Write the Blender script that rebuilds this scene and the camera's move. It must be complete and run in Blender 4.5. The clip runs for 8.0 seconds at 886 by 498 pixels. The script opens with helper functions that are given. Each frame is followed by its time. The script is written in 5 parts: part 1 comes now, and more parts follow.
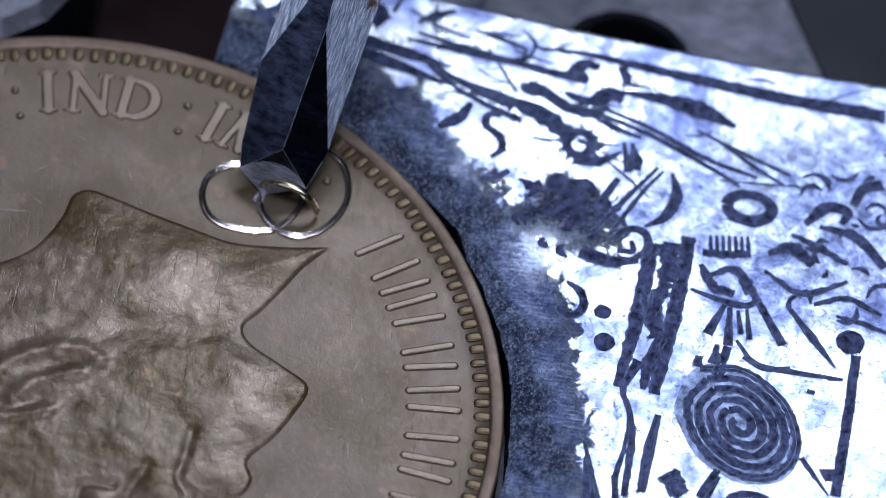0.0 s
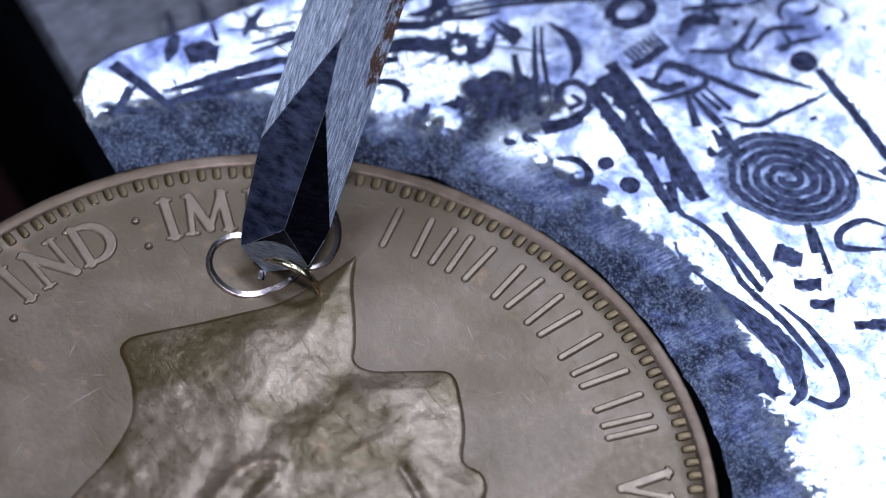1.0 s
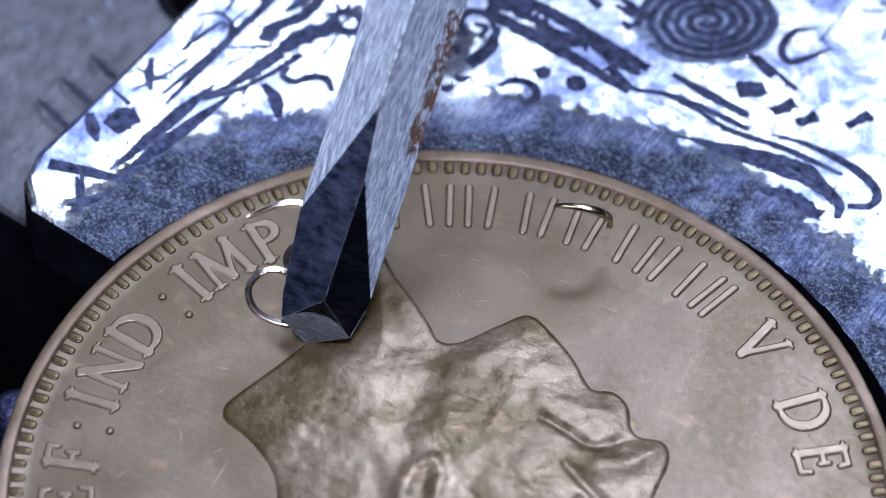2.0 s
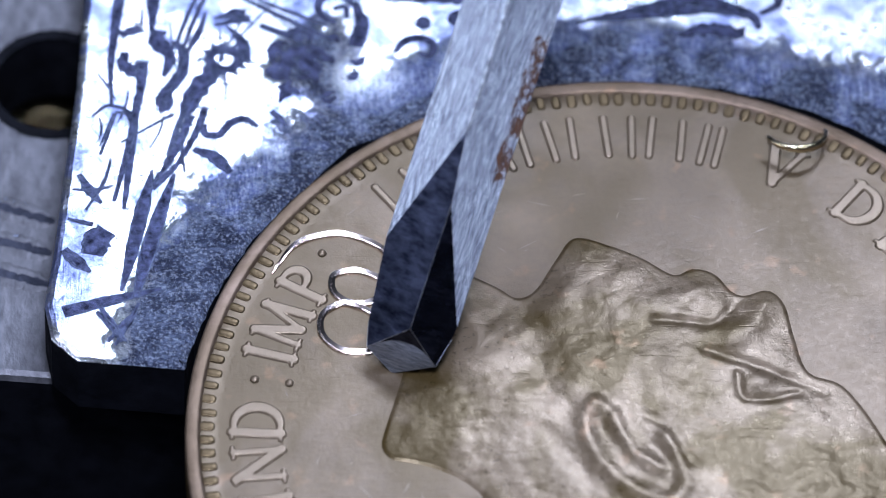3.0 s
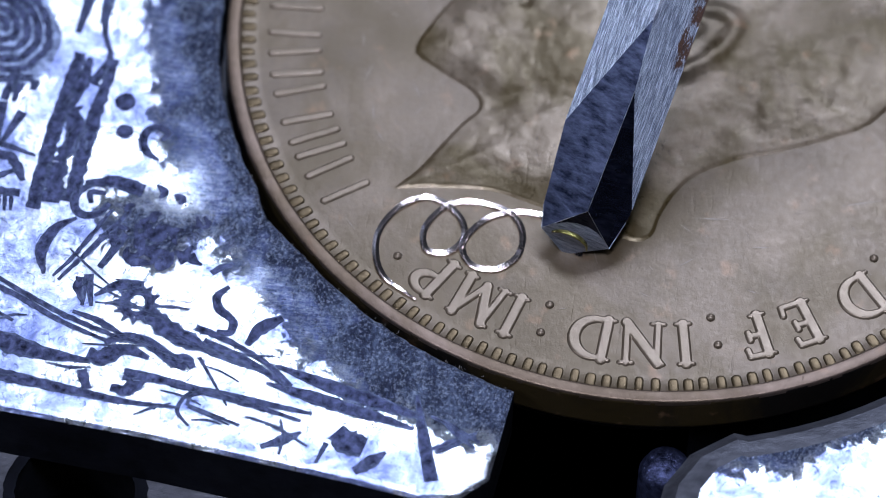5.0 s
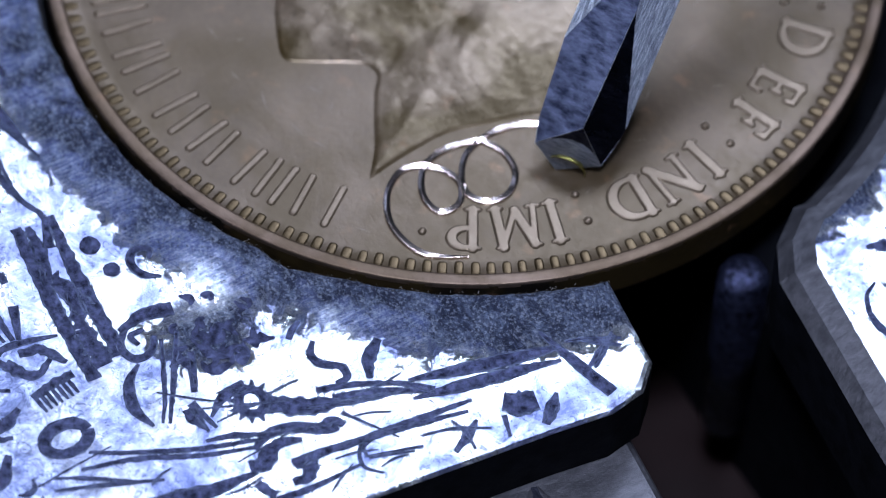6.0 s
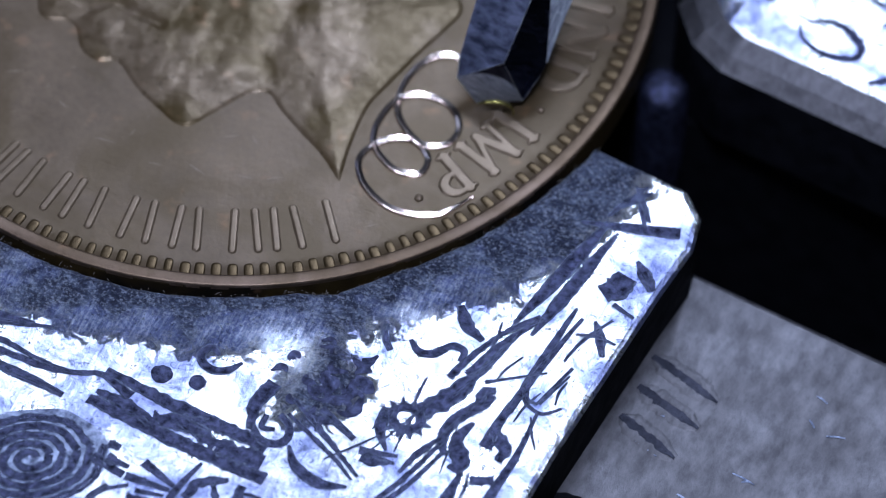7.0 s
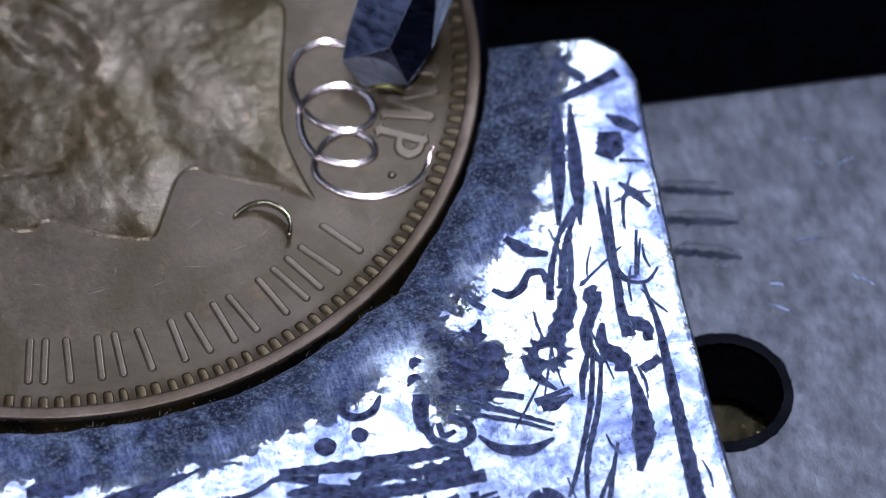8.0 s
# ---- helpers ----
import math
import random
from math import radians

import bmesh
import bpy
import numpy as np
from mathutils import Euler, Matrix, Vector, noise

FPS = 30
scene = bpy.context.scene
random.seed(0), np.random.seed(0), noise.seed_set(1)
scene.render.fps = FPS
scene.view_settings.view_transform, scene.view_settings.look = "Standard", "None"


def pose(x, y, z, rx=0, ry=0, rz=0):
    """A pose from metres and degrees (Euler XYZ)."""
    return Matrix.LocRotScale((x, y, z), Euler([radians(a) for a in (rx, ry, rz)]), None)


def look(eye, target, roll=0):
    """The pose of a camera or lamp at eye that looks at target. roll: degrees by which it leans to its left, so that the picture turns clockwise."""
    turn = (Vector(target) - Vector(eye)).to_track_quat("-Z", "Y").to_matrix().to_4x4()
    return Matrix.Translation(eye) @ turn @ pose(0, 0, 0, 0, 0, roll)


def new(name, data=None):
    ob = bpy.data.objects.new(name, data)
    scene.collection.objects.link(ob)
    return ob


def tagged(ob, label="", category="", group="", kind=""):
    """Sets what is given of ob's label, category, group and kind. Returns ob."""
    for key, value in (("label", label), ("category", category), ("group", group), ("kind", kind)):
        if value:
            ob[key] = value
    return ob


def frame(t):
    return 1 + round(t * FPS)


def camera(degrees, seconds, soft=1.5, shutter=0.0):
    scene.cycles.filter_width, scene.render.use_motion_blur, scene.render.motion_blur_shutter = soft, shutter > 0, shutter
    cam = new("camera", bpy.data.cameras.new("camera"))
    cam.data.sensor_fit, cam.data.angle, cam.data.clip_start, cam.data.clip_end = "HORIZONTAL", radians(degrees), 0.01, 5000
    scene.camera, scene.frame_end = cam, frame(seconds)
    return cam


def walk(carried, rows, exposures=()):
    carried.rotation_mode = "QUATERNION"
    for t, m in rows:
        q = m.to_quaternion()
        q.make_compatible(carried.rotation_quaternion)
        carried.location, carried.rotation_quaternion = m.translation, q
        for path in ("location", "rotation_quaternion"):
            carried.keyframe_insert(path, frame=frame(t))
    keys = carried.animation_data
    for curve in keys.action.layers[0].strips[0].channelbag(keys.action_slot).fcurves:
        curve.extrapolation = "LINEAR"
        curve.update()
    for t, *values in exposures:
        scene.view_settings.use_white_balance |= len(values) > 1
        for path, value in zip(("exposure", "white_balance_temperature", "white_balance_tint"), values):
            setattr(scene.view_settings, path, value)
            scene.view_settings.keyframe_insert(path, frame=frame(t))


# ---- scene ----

MM = 0.001  # everything below is drawn up in millimetres

# ---- the camera: a stereo-microscope camera that stands still ----
EYE = (0.0, -120.13 * MM, 161.93 * MM)
cam = camera(8.80, 8.0, soft=0.95)
cam.data.dof.use_dof, cam.data.dof.focus_distance, cam.data.dof.aperture_fstop = True, 0.2000, 50  # a microscope's shallow focus
walk(cam, [(0.0, look(EYE, (0, 0, 0))), (8.0, look(EYE, (0, 0, 0)))], exposures=[(0.0, -0.60), (1.0, -0.15), (1.5, 0.26), (3.0, 0.40), (3.5, 0.25), (4.5, -0.03), (6.0, -0.28), (8.0, -0.52)])

# ---- world and lamps: a dim room, the microscope's lamps ----
world = bpy.data.worlds.new("world")
scene.world = world
world.use_nodes = True
world.node_tree.nodes["Background"].inputs[0].default_value = (0.30, 0.36, 0.50, 1)
world.node_tree.nodes["Background"].inputs[1].default_value = 0.024


def area_lamp(name, place, target, size, watts, colour):
    data = bpy.data.lights.new(name, "AREA")
    data.shape, data.size, data.energy, data.color = "DISK", size * MM, watts, colour
    ob = new(name, data)
    ob.matrix_world = look([c * MM for c in place], [c * MM for c in target])
    return ob


area_lamp("bench_lamp", (52, 106, 154), (0, 0, 0), 38, 0.25, (0.61, 0.735, 1.0))
area_lamp("second_bench_lamp", (18, 108, 158), (0, 0, 0), 44, 0.15, (0.61, 0.735, 1.0))
area_lamp("left_led", (-92, -52, 90), (0, 0, 0), 34, 0.085, (0.65, 0.75, 1.0))
area_lamp("right_led", (70, -50, 118), (0, 0, 0), 34, 0.035, (0.65, 0.75, 1.0))
area_lamp("top_led", (4, -44, 130), (0, 0, 0), 22, 0.33, (0.65, 0.75, 1.0))


# ---- materials ----
def material(name):
    m = bpy.data.materials.new(name)
    m.use_nodes = True
    return m, m.node_tree.nodes, m.node_tree.links, m.node_tree.nodes["Principled BSDF"]


def coords(n, l, scale=(1, 1, 1), turn=(0, 0, 0)):
    """Object coordinates in millimetres."""
    tc, mp = n.new("ShaderNodeTexCoord"), n.new("ShaderNodeMapping")
    mp.inputs["Scale"].default_value = [s * 1000 for s in scale]
    mp.inputs["Rotation"].default_value = turn
    l.new(tc.outputs["Object"], mp.inputs["Vector"])
    return mp.outputs[0]


def noise_tex(n, l, vec, scale, detail=4, rough=0.55, lift=0.0):
    t = n.new("ShaderNodeTexNoise")
    t.inputs["Scale"].default_value, t.inputs["Detail"].default_value, t.inputs["Roughness"].default_value = scale, detail, rough
    t.inputs["Distortion"].default_value = lift
    l.new(vec, t.inputs["Vector"])
    return t.outputs["Fac"]


def ramp(n, l, fac, *stops):
    r = n.new("ShaderNodeValToRGB")
    while len(r.color_ramp.elements) < len(stops):
        r.color_ramp.elements.new(0.5)
    for e, (p, c) in zip(r.color_ramp.elements, stops):
        e.position = p
        e.color = (c, c, c, 1) if isinstance(c, (int, float)) else (*c, 1)
    l.new(fac, r.inputs[0])
    return r.outputs[0]


def mix(n, l, fac, a, b):
    x = n.new("ShaderNodeMix")
    x.data_type = "RGBA"
    for sock, v in ((x.inputs[0], fac), (x.inputs[6], a), (x.inputs[7], b)):
        if isinstance(v, (tuple, list)):
            sock.default_value = (*v, 1)
        elif isinstance(v, (int, float)):
            sock.default_value = v
        else:
            l.new(v, sock)
    return x.outputs[2]


def calc(n, l, op, a, b=0.0):
    x = n.new("ShaderNodeMath")
    x.operation = op
    for sock, v in ((x.inputs[0], a), (x.inputs[1], b)):
        if isinstance(v, (int, float)):
            sock.default_value = v
        else:
            l.new(v, sock)
    return x.outputs[0]


def relief(n, l, shader, height, depth, below=None):
    b = n.new("ShaderNodeBump")
    b.inputs["Strength"].default_value, b.inputs["Distance"].default_value = 1.0, depth * MM
    l.new(height, b.inputs["Height"])
    if below is not None:
        l.new(below, b.inputs["Normal"])
    l.new(b.outputs[0], shader.inputs["Normal"])
    return b.outputs[0]


def bronze(name, light, dark, metal=0.55, rough=(0.38, 0.6), scratch=0.012, stain=0.4):
    m, n, l, s = material(name)
    v = coords(n, l)
    big, fine = noise_tex(n, l, v, 0.28, 5, 0.6), noise_tex(n, l, v, 3.5, 6, 0.65)
    tone = ramp(n, l, calc(n, l, "ADD", calc(n, l, "MULTIPLY", big, 0.6), calc(n, l, "MULTIPLY", fine, 0.4)), (0.36, dark), (0.62, light))
    red = ramp(n, l, noise_tex(n, l, v, 0.9, 4), (0.62, 0.0), (0.78, 1.0))
    old = ramp(n, l, noise_tex(n, l, v, 0.22, 5, 0.6, 0.7), (0.43, 0.0), (0.57, 1.0))
    tone = mix(n, l, calc(n, l, "MULTIPLY", old, stain), tone, (0.040, 0.025, 0.007))
    l.new(mix(n, l, calc(n, l, "MULTIPLY", red, 0.22), tone, (0.36, 0.19, 0.11)), s.inputs["Base Color"])
    s.inputs["Metallic"].default_value, s.inputs["Specular IOR Level"].default_value = metal, 0.25
    l.new(ramp(n, l, fine, (0.36, rough[0]), (0.7, rough[1])), s.inputs["Roughness"])
    a = noise_tex(n, l, coords(n, l, (0.6, 6, 6), (0, 0, 0.5)), 0.8, 3)
    b = noise_tex(n, l, coords(n, l, (0.5, 5, 5), (0, 0, -0.9)), 0.8, 3)
    marks = calc(n, l, "ADD", ramp(n, l, a, (0.66, 0.0), (0.78, 1.0)), ramp(n, l, b, (0.67, 0.0), (0.80, 1.0)))
    dents = noise_tex(n, l, v, 1.3, 4, 0.6, 0.8)
    one = relief(n, l, s, calc(n, l, "ADD", fine, calc(n, l, "MULTIPLY", marks, -0.6)), scratch * 1.1)
    two = relief(n, l, s, dents, scratch * 1.0, one)
    relief(n, l, s, noise_tex(n, l, v, 12, 3), scratch * 0.5, two)
    return m


BRONZE = bronze("patinated_bronze", (0.098, 0.069, 0.046), (0.058, 0.040, 0.0255), 0.46, (0.33, 0.45), 0.008, 0.5)
BRONZE_BUST = bronze("worn_bronze", (0.128, 0.092, 0.062), (0.072, 0.050, 0.031), 0.46, (0.26, 0.40), 0.0125, 0.9)
BRONZE_LETTER = bronze("rubbed_bronze", (0.138, 0.100, 0.070), (0.084, 0.060, 0.040), 0.55, (0.30, 0.42), 0.006)
BRONZE_BEAD = bronze("bead_bronze", (0.086, 0.059, 0.036), (0.046, 0.031, 0.018), 0.8, (0.32, 0.44), 0.008)
BRONZE_RIM = bronze("copper_rim", (0.175, 0.122, 0.092), (0.085, 0.058, 0.042), 0.85, (0.44, 0.60), 0.012)


def bright_cut():
    m, n, l, s = material("bright_cut_copper")
    l.new(ramp(n, l, noise_tex(n, l, coords(n, l), 6, 3), (0.35, (0.74, 0.60, 0.55)), (0.65, (0.92, 0.82, 0.78))), s.inputs["Base Color"])
    s.inputs["Metallic"].default_value, s.inputs["Roughness"].default_value = 1.0, 0.19
    relief(n, l, s, noise_tex(n, l, coords(n, l), 9, 3), 0.004)
    return m


BRIGHT_CUT = bright_cut()
# bronze darkened almost to black: the unlit coin edge painted as colour
SHADED_EDGE = bronze("shaded_coin_edge", (0.007, 0.0055, 0.0045), (0.003, 0.0025, 0.002), 0.0, (0.5, 0.65))
SHADED_EDGE.node_tree.nodes["Principled BSDF"].inputs["Specular IOR Level"].default_value = 0.04
NICKED = bronze("nicked_bronze", (0.19, 0.155, 0.13), (0.12, 0.095, 0.078), 0.85, (0.42, 0.55), 0.002)


def jaw_metal():
    """Scraped light metal, blasted dark and rough round the seat of the coin."""
    m, n, l, s = material("scraped_jaw_metal")
    v = coords(n, l)
    tc = n.new("ShaderNodeSeparateXYZ")
    l.new(v, tc.inputs[0])
    far = calc(n, l, "SQRT", calc(n, l, "ADD", calc(n, l, "POWER", tc.outputs[0], 2.0), calc(n, l, "POWER", tc.outputs[1], 2.0)))
    ragged = calc(n, l, "ADD", calc(n, l, "MULTIPLY", noise_tex(n, l, v, 0.34, 3), 2.8), calc(n, l, "MULTIPLY", noise_tex(n, l, v, 1.7, 8, 0.75, 0.8), 3.4))
    edge = calc(n, l, "SUBTRACT", calc(n, l, "ADD", far, -18.25), calc(n, l, "ADD", ragged, -3.1))
    # one rough gouged spot that reaches further out
    px, py = calc(n, l, "ADD", tc.outputs[0], -10.7), calc(n, l, "ADD", tc.outputs[1], 16.4)
    spot = calc(n, l, "SQRT", calc(n, l, "ADD", calc(n, l, "POWER", px, 2.0), calc(n, l, "POWER", py, 2.0)))
    spot = calc(n, l, "ADD", spot, calc(n, l, "ADD", 1.7, calc(n, l, "MULTIPLY", ragged, -1.05)))
    clean = ramp(n, l, calc(n, l, "ADD", calc(n, l, "MULTIPLY", calc(n, l, "MINIMUM", edge, spot), 0.9), 0.5), (0.0, 0.0), (0.40, 0.36), (0.62, 1.0))
    grit = calc(n, l, "ADD", calc(n, l, "MULTIPLY", noise_tex(n, l, coords(n, l, (1.0, 1.6, 1), (0, 0, 0.5)), 4.5, 7, 0.75), 0.55), calc(n, l, "MULTIPLY", noise_tex(n, l, v, 0.9, 6, 0.7, 0.5), 0.55))
    # gritty and dark by the seat, scrubbed to a silky sheen in places further out
    scrub = calc(n, l, "ADD", calc(n, l, "MULTIPLY", calc(n, l, "ADD", far, -16.9), 0.24), calc(n, l, "ADD", calc(n, l, "MULTIPLY", noise_tex(n, l, v, 0.42, 3, 0.5), 1.8), -0.4))
    # the corner was never scrubbed; a patch beside the dug-up spot was rubbed bright
    corner = n.new("ShaderNodeClamp")
    l.new(calc(n, l, "MULTIPLY", calc(n, l, "ADD", tc.outputs[1], 12.3), 0.14), corner.inputs[0])
    rx, ry = calc(n, l, "ADD", tc.outputs[0], -8.9), calc(n, l, "ADD", tc.outputs[1], 15.8)
    rubbed = calc(n, l, "SQRT", calc(n, l, "ADD", calc(n, l, "POWER", rx, 2.0), calc(n, l, "POWER", ry, 2.0)))
    rubbed = calc(n, l, "MAXIMUM", calc(n, l, "SUBTRACT", 0.44, calc(n, l, "MULTIPLY", rubbed, 0.22)), 0.0)
    ux, uy = calc(n, l, "ADD", tc.outputs[0], -12.4), calc(n, l, "ADD", tc.outputs[1], 12.7)
    other = calc(n, l, "SQRT", calc(n, l, "ADD", calc(n, l, "POWER", ux, 2.0), calc(n, l, "POWER", uy, 2.0)))
    rubbed = calc(n, l, "MAXIMUM", rubbed, calc(n, l, "SUBTRACT", 0.30, calc(n, l, "MULTIPLY", other, 0.22)))
    scrub = calc(n, l, "ADD", calc(n, l, "SUBTRACT", scrub, calc(n, l, "MULTIPLY", corner.outputs[0], 0.5)), rubbed)
    scrub = ramp(n, l, calc(n, l, "MINIMUM", scrub, calc(n, l, "ADD", calc(n, l, "MULTIPLY", spot, 0.8), 0.35)), (0.44, 0.0), (0.66, 1.0))
    silk = noise_tex(n, l, coords(n, l, (9, 1.4, 4), (0, 0, 0.9)), 1.0, 5, 0.7)
    gritty = ramp(n, l, grit, (0.34, (0.007, 0.008, 0.018)), (0.52, (0.036, 0.043, 0.078)), (0.68, (0.19, 0.225, 0.33)))
    sparkle = ramp(n, l, noise_tex(n, l, v, 9.0, 3, 0.6), (0.50, 0.0), (0.66, 1.0))
    pits = ramp(n, l, noise_tex(n, l, v, 6.0, 4, 0.7), (0.32, 1.0), (0.44, 0.0))
    silky = ramp(n, l, calc(n, l, "ADD", calc(n, l, "MULTIPLY", silk, 0.5), calc(n, l, "MULTIPLY", grit, 0.5)), (0.38, (0.05, 0.064, 0.155)), (0.52, (0.21, 0.255, 0.50)), (0.66, (0.78, 0.85, 1.0)))
    polish = ramp(n, l, calc(n, l, "ADD", calc(n, l, "MULTIPLY", silk, 0.55), calc(n, l, "MULTIPLY", grit, 0.45)), (0.38, (0.17, 0.21, 0.33)), (0.48, (0.52, 0.59, 0.78)), (0.58, (0.95, 0.97, 1.0)))
    polished = ramp(n, l, calc(n, l, "ADD", rubbed, calc(n, l, "MULTIPLY", calc(n, l, "ADD", noise_tex(n, l, v, 1.2, 5, 0.7), -0.5), 0.5)), (0.08, 0.0), (0.40, 1.0))
    blasted = mix(n, l, polished, mix(n, l, scrub, gritty, silky), polish)
    blasted = mix(n, l, calc(n, l, "MULTIPLY", pits, 0.75), blasted, (0.012, 0.016, 0.036))
    blasted = mix(n, l, calc(n, l, "MULTIPLY", sparkle, 0.36), blasted, (0.72, 0.78, 0.92))
    cloud = calc(n, l, "ADD", calc(n, l, "MULTIPLY", noise_tex(n, l, v, 0.55, 6, 0.65, 0.6), 0.6), calc(n, l, "MULTIPLY", noise_tex(n, l, v, 0.16, 3), 0.4))
    bare = ramp(n, l, cloud, (0.38, (0.15, 0.175, 0.35)), (0.46, (0.41, 0.46, 0.75)), (0.52, (0.92, 0.94, 1.0)))
    qx, qy = calc(n, l, "ADD", tc.outputs[0], -12.4), calc(n, l, "ADD", tc.outputs[1], 25.6)
    dull = calc(n, l, "SQRT", calc(n, l, "ADD", calc(n, l, "POWER", qx, 2.0), calc(n, l, "POWER", qy, 2.0)))
    dull = ramp(n, l, calc(n, l, "ADD", calc(n, l, "MULTIPLY", dull, 0.075), calc(n, l, "MULTIPLY", noise_tex(n, l, v, 0.5, 6, 0.7), 0.6)), (0.52, 1.0), (0.82, 0.0))
    wx, wy = calc(n, l, "ADD", tc.outputs[0], -11.9), calc(n, l, "ADD", tc.outputs[1], 20.6)
    rubbed_blue = calc(n, l, "SQRT", calc(n, l, "ADD", calc(n, l, "POWER", wx, 2.0), calc(n, l, "POWER", wy, 2.0)))
    rubbed_blue = ramp(n, l, calc(n, l, "ADD", calc(n, l, "MULTIPLY", rubbed_blue, 0.13), calc(n, l, "MULTIPLY", noise_tex(n, l, v, 0.9, 6, 0.7), 0.6)), (0.50, 0.8), (0.74, 0.0))
    dull = calc(n, l, "MAXIMUM", dull, rubbed_blue)
    scuffs = ramp(n, l, noise_tex(n, l, v, 1.1, 7, 0.72, 0.8), (0.38, (0.04, 0.05, 0.10)), (0.50, (0.19, 0.22, 0.37)), (0.64, (0.60, 0.66, 0.88)))
    bare = mix(n, l, calc(n, l, "MULTIPLY", dull, 0.85), bare, scuffs)
    worm = ramp(n, l, noise_tex(n, l, v, 2.4, 6, 0.6, 2.2), (0.37, 1.0), (0.43, 0.0))
    bare = mix(n, l, calc(n, l, "MULTIPLY", worm, 0.65), bare, (0.07, 0.085, 0.15))
    l.new(mix(n, l, clean, blasted, bare), s.inputs["Base Color"])
    s.inputs["Metallic"].default_value = 1.0
    gloss = calc(n, l, "ADD", ramp(n, l, cloud, (0.36, 0.42), (0.54, 0.27)), calc(n, l, "MULTIPLY", dull, 0.08))
    l.new(mix(n, l, clean, mix(n, l, scrub, (0.5, 0.5, 0.5), mix(n, l, polished, (0.34, 0.34, 0.34), (0.29, 0.29, 0.29))), gloss), s.inputs["Roughness"])
    lines = noise_tex(n, l, coords(n, l, (14, 0.9, 9), (0, 0, 0.25)), 1.0, 4, 0.6)
    flakes = noise_tex(n, l, v, 1.9, 5, 0.62, 1.2)
    rough_skin = mix(n, l, polished, calc(n, l, "ADD", grit, calc(n, l, "MULTIPLY", sparkle, 0.15)), calc(n, l, "ADD", calc(n, l, "MULTIPLY", silk, 0.16), calc(n, l, "MULTIPLY", grit, 0.12)))
    h = mix(n, l, clean, rough_skin, calc(n, l, "ADD", calc(n, l, "MULTIPLY", lines, 0.12), calc(n, l, "MULTIPLY", flakes, 0.32)))
    relief(n, l, s, h, 0.22)
    return m


JAW = jaw_metal()


def plain_metal(name, low, high, metal, rough, scale, depth, stretch=(1, 1, 1), turn=0.0, sheen=0.5):
    m, n, l, s = material(name)
    s.inputs["Specular IOR Level"].default_value = sheen
    v = coords(n, l, stretch, (0, 0, turn))
    f = noise_tex(n, l, v, scale, 6, 0.65)
    l.new(ramp(n, l, f, (0.34, low), (0.66, high)), s.inputs["Base Color"])
    s.inputs["Metallic"].default_value = metal
    l.new(ramp(n, l, noise_tex(n, l, coords(n, l), 0.6, 4), (0.3, rough * 0.8), (0.7, rough * 1.2)), s.inputs["Roughness"])
    relief(n, l, s, f, depth)
    return m


SCUFFED = plain_metal("scuffed_jaw", (0.045, 0.054, 0.090), (0.30, 0.345, 0.47), 1.0, 0.5, 1.6, 0.10)
SHOULDER = plain_metal("dull_shoulder", (0.012, 0.014, 0.026), (0.085, 0.098, 0.15), 1.0, 0.45, 2.4, 0.06)
WORN_PATCH = plain_metal("worn_patch", (0.035, 0.042, 0.075), (0.30, 0.34, 0.47), 1.0, 0.42, 1.8, 0.10)
ENGRAVED = plain_metal("engraved_dark", (0.004, 0.0045, 0.013), (0.066, 0.073, 0.140), 0.9, 0.48, 3.0, 0.10)
BODY = plain_metal("milled_vise_steel", (0.052, 0.050, 0.058), (0.100, 0.096, 0.108), 0.8, 0.5, 2.4, 0.05, (1.0, 0.5, 1), 0.4)
GOUGED = plain_metal("gouged_steel", (0.008, 0.009, 0.016), (0.028, 0.029, 0.044), 0.8, 0.5, 1.5, 0.08)
# near-black base colour stands in for shade on steep walls and in gaps
SHADED_STEEL = plain_metal("shaded_steel", (0.0010, 0.0011, 0.0020), (0.0035, 0.0037, 0.0058), 0.0, 0.7, 1.0, 0.04, sheen=0.05)
FIBRE = plain_metal("fibre", (0.045, 0.038, 0.034), (0.13, 0.115, 0.11), 0.0, 0.7, 3.0, 0.01)
SCREW = plain_metal("brass_screw", (0.004, 0.0035, 0.003), (0.16, 0.125, 0.070), 1.0, 0.25, 3.2, 0.16)
BASE_RED = plain_metal("maroon_enamel", (0.006, 0.0022, 0.0022), (0.011, 0.004, 0.004), 0.0, 0.5, 0.3, 0.05, sheen=0.15)
HANDLE = plain_metal("dark_stained_wood", (0.020, 0.010, 0.005), (0.045, 0.022, 0.010), 0.0, 0.5, 1.0, 0.05, (3, 3, 0.3))
BENCH = plain_metal("bench_top", (0.015, 0.015, 0.018), (0.03, 0.03, 0.034), 0.0, 0.6, 0.1, 0.1)
# same steel as the shank; the dark room's reflection is in the base colour
GROUND = plain_metal("polished_facet_shade", (0.014, 0.016, 0.030), (0.055, 0.061, 0.095), 1.0, 0.28, 1.6, 0.010, (1.0, 1.0, 4))
# hazier left facet, its stronger light put in as a lighter base
SATIN = plain_metal("satin_facet_shade", (0.016, 0.019, 0.038), (0.105, 0.118, 0.185), 1.0, 0.36, 1.5, 0.016, (1.0, 1.0, 2.4))
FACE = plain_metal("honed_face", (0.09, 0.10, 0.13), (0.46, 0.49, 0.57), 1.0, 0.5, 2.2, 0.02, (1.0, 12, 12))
SHAVING = plain_metal("curled_bronze_shaving", (0.16, 0.135, 0.04), (0.30, 0.26, 0.085), 0.9, 0.3, 5.0, 0.02)
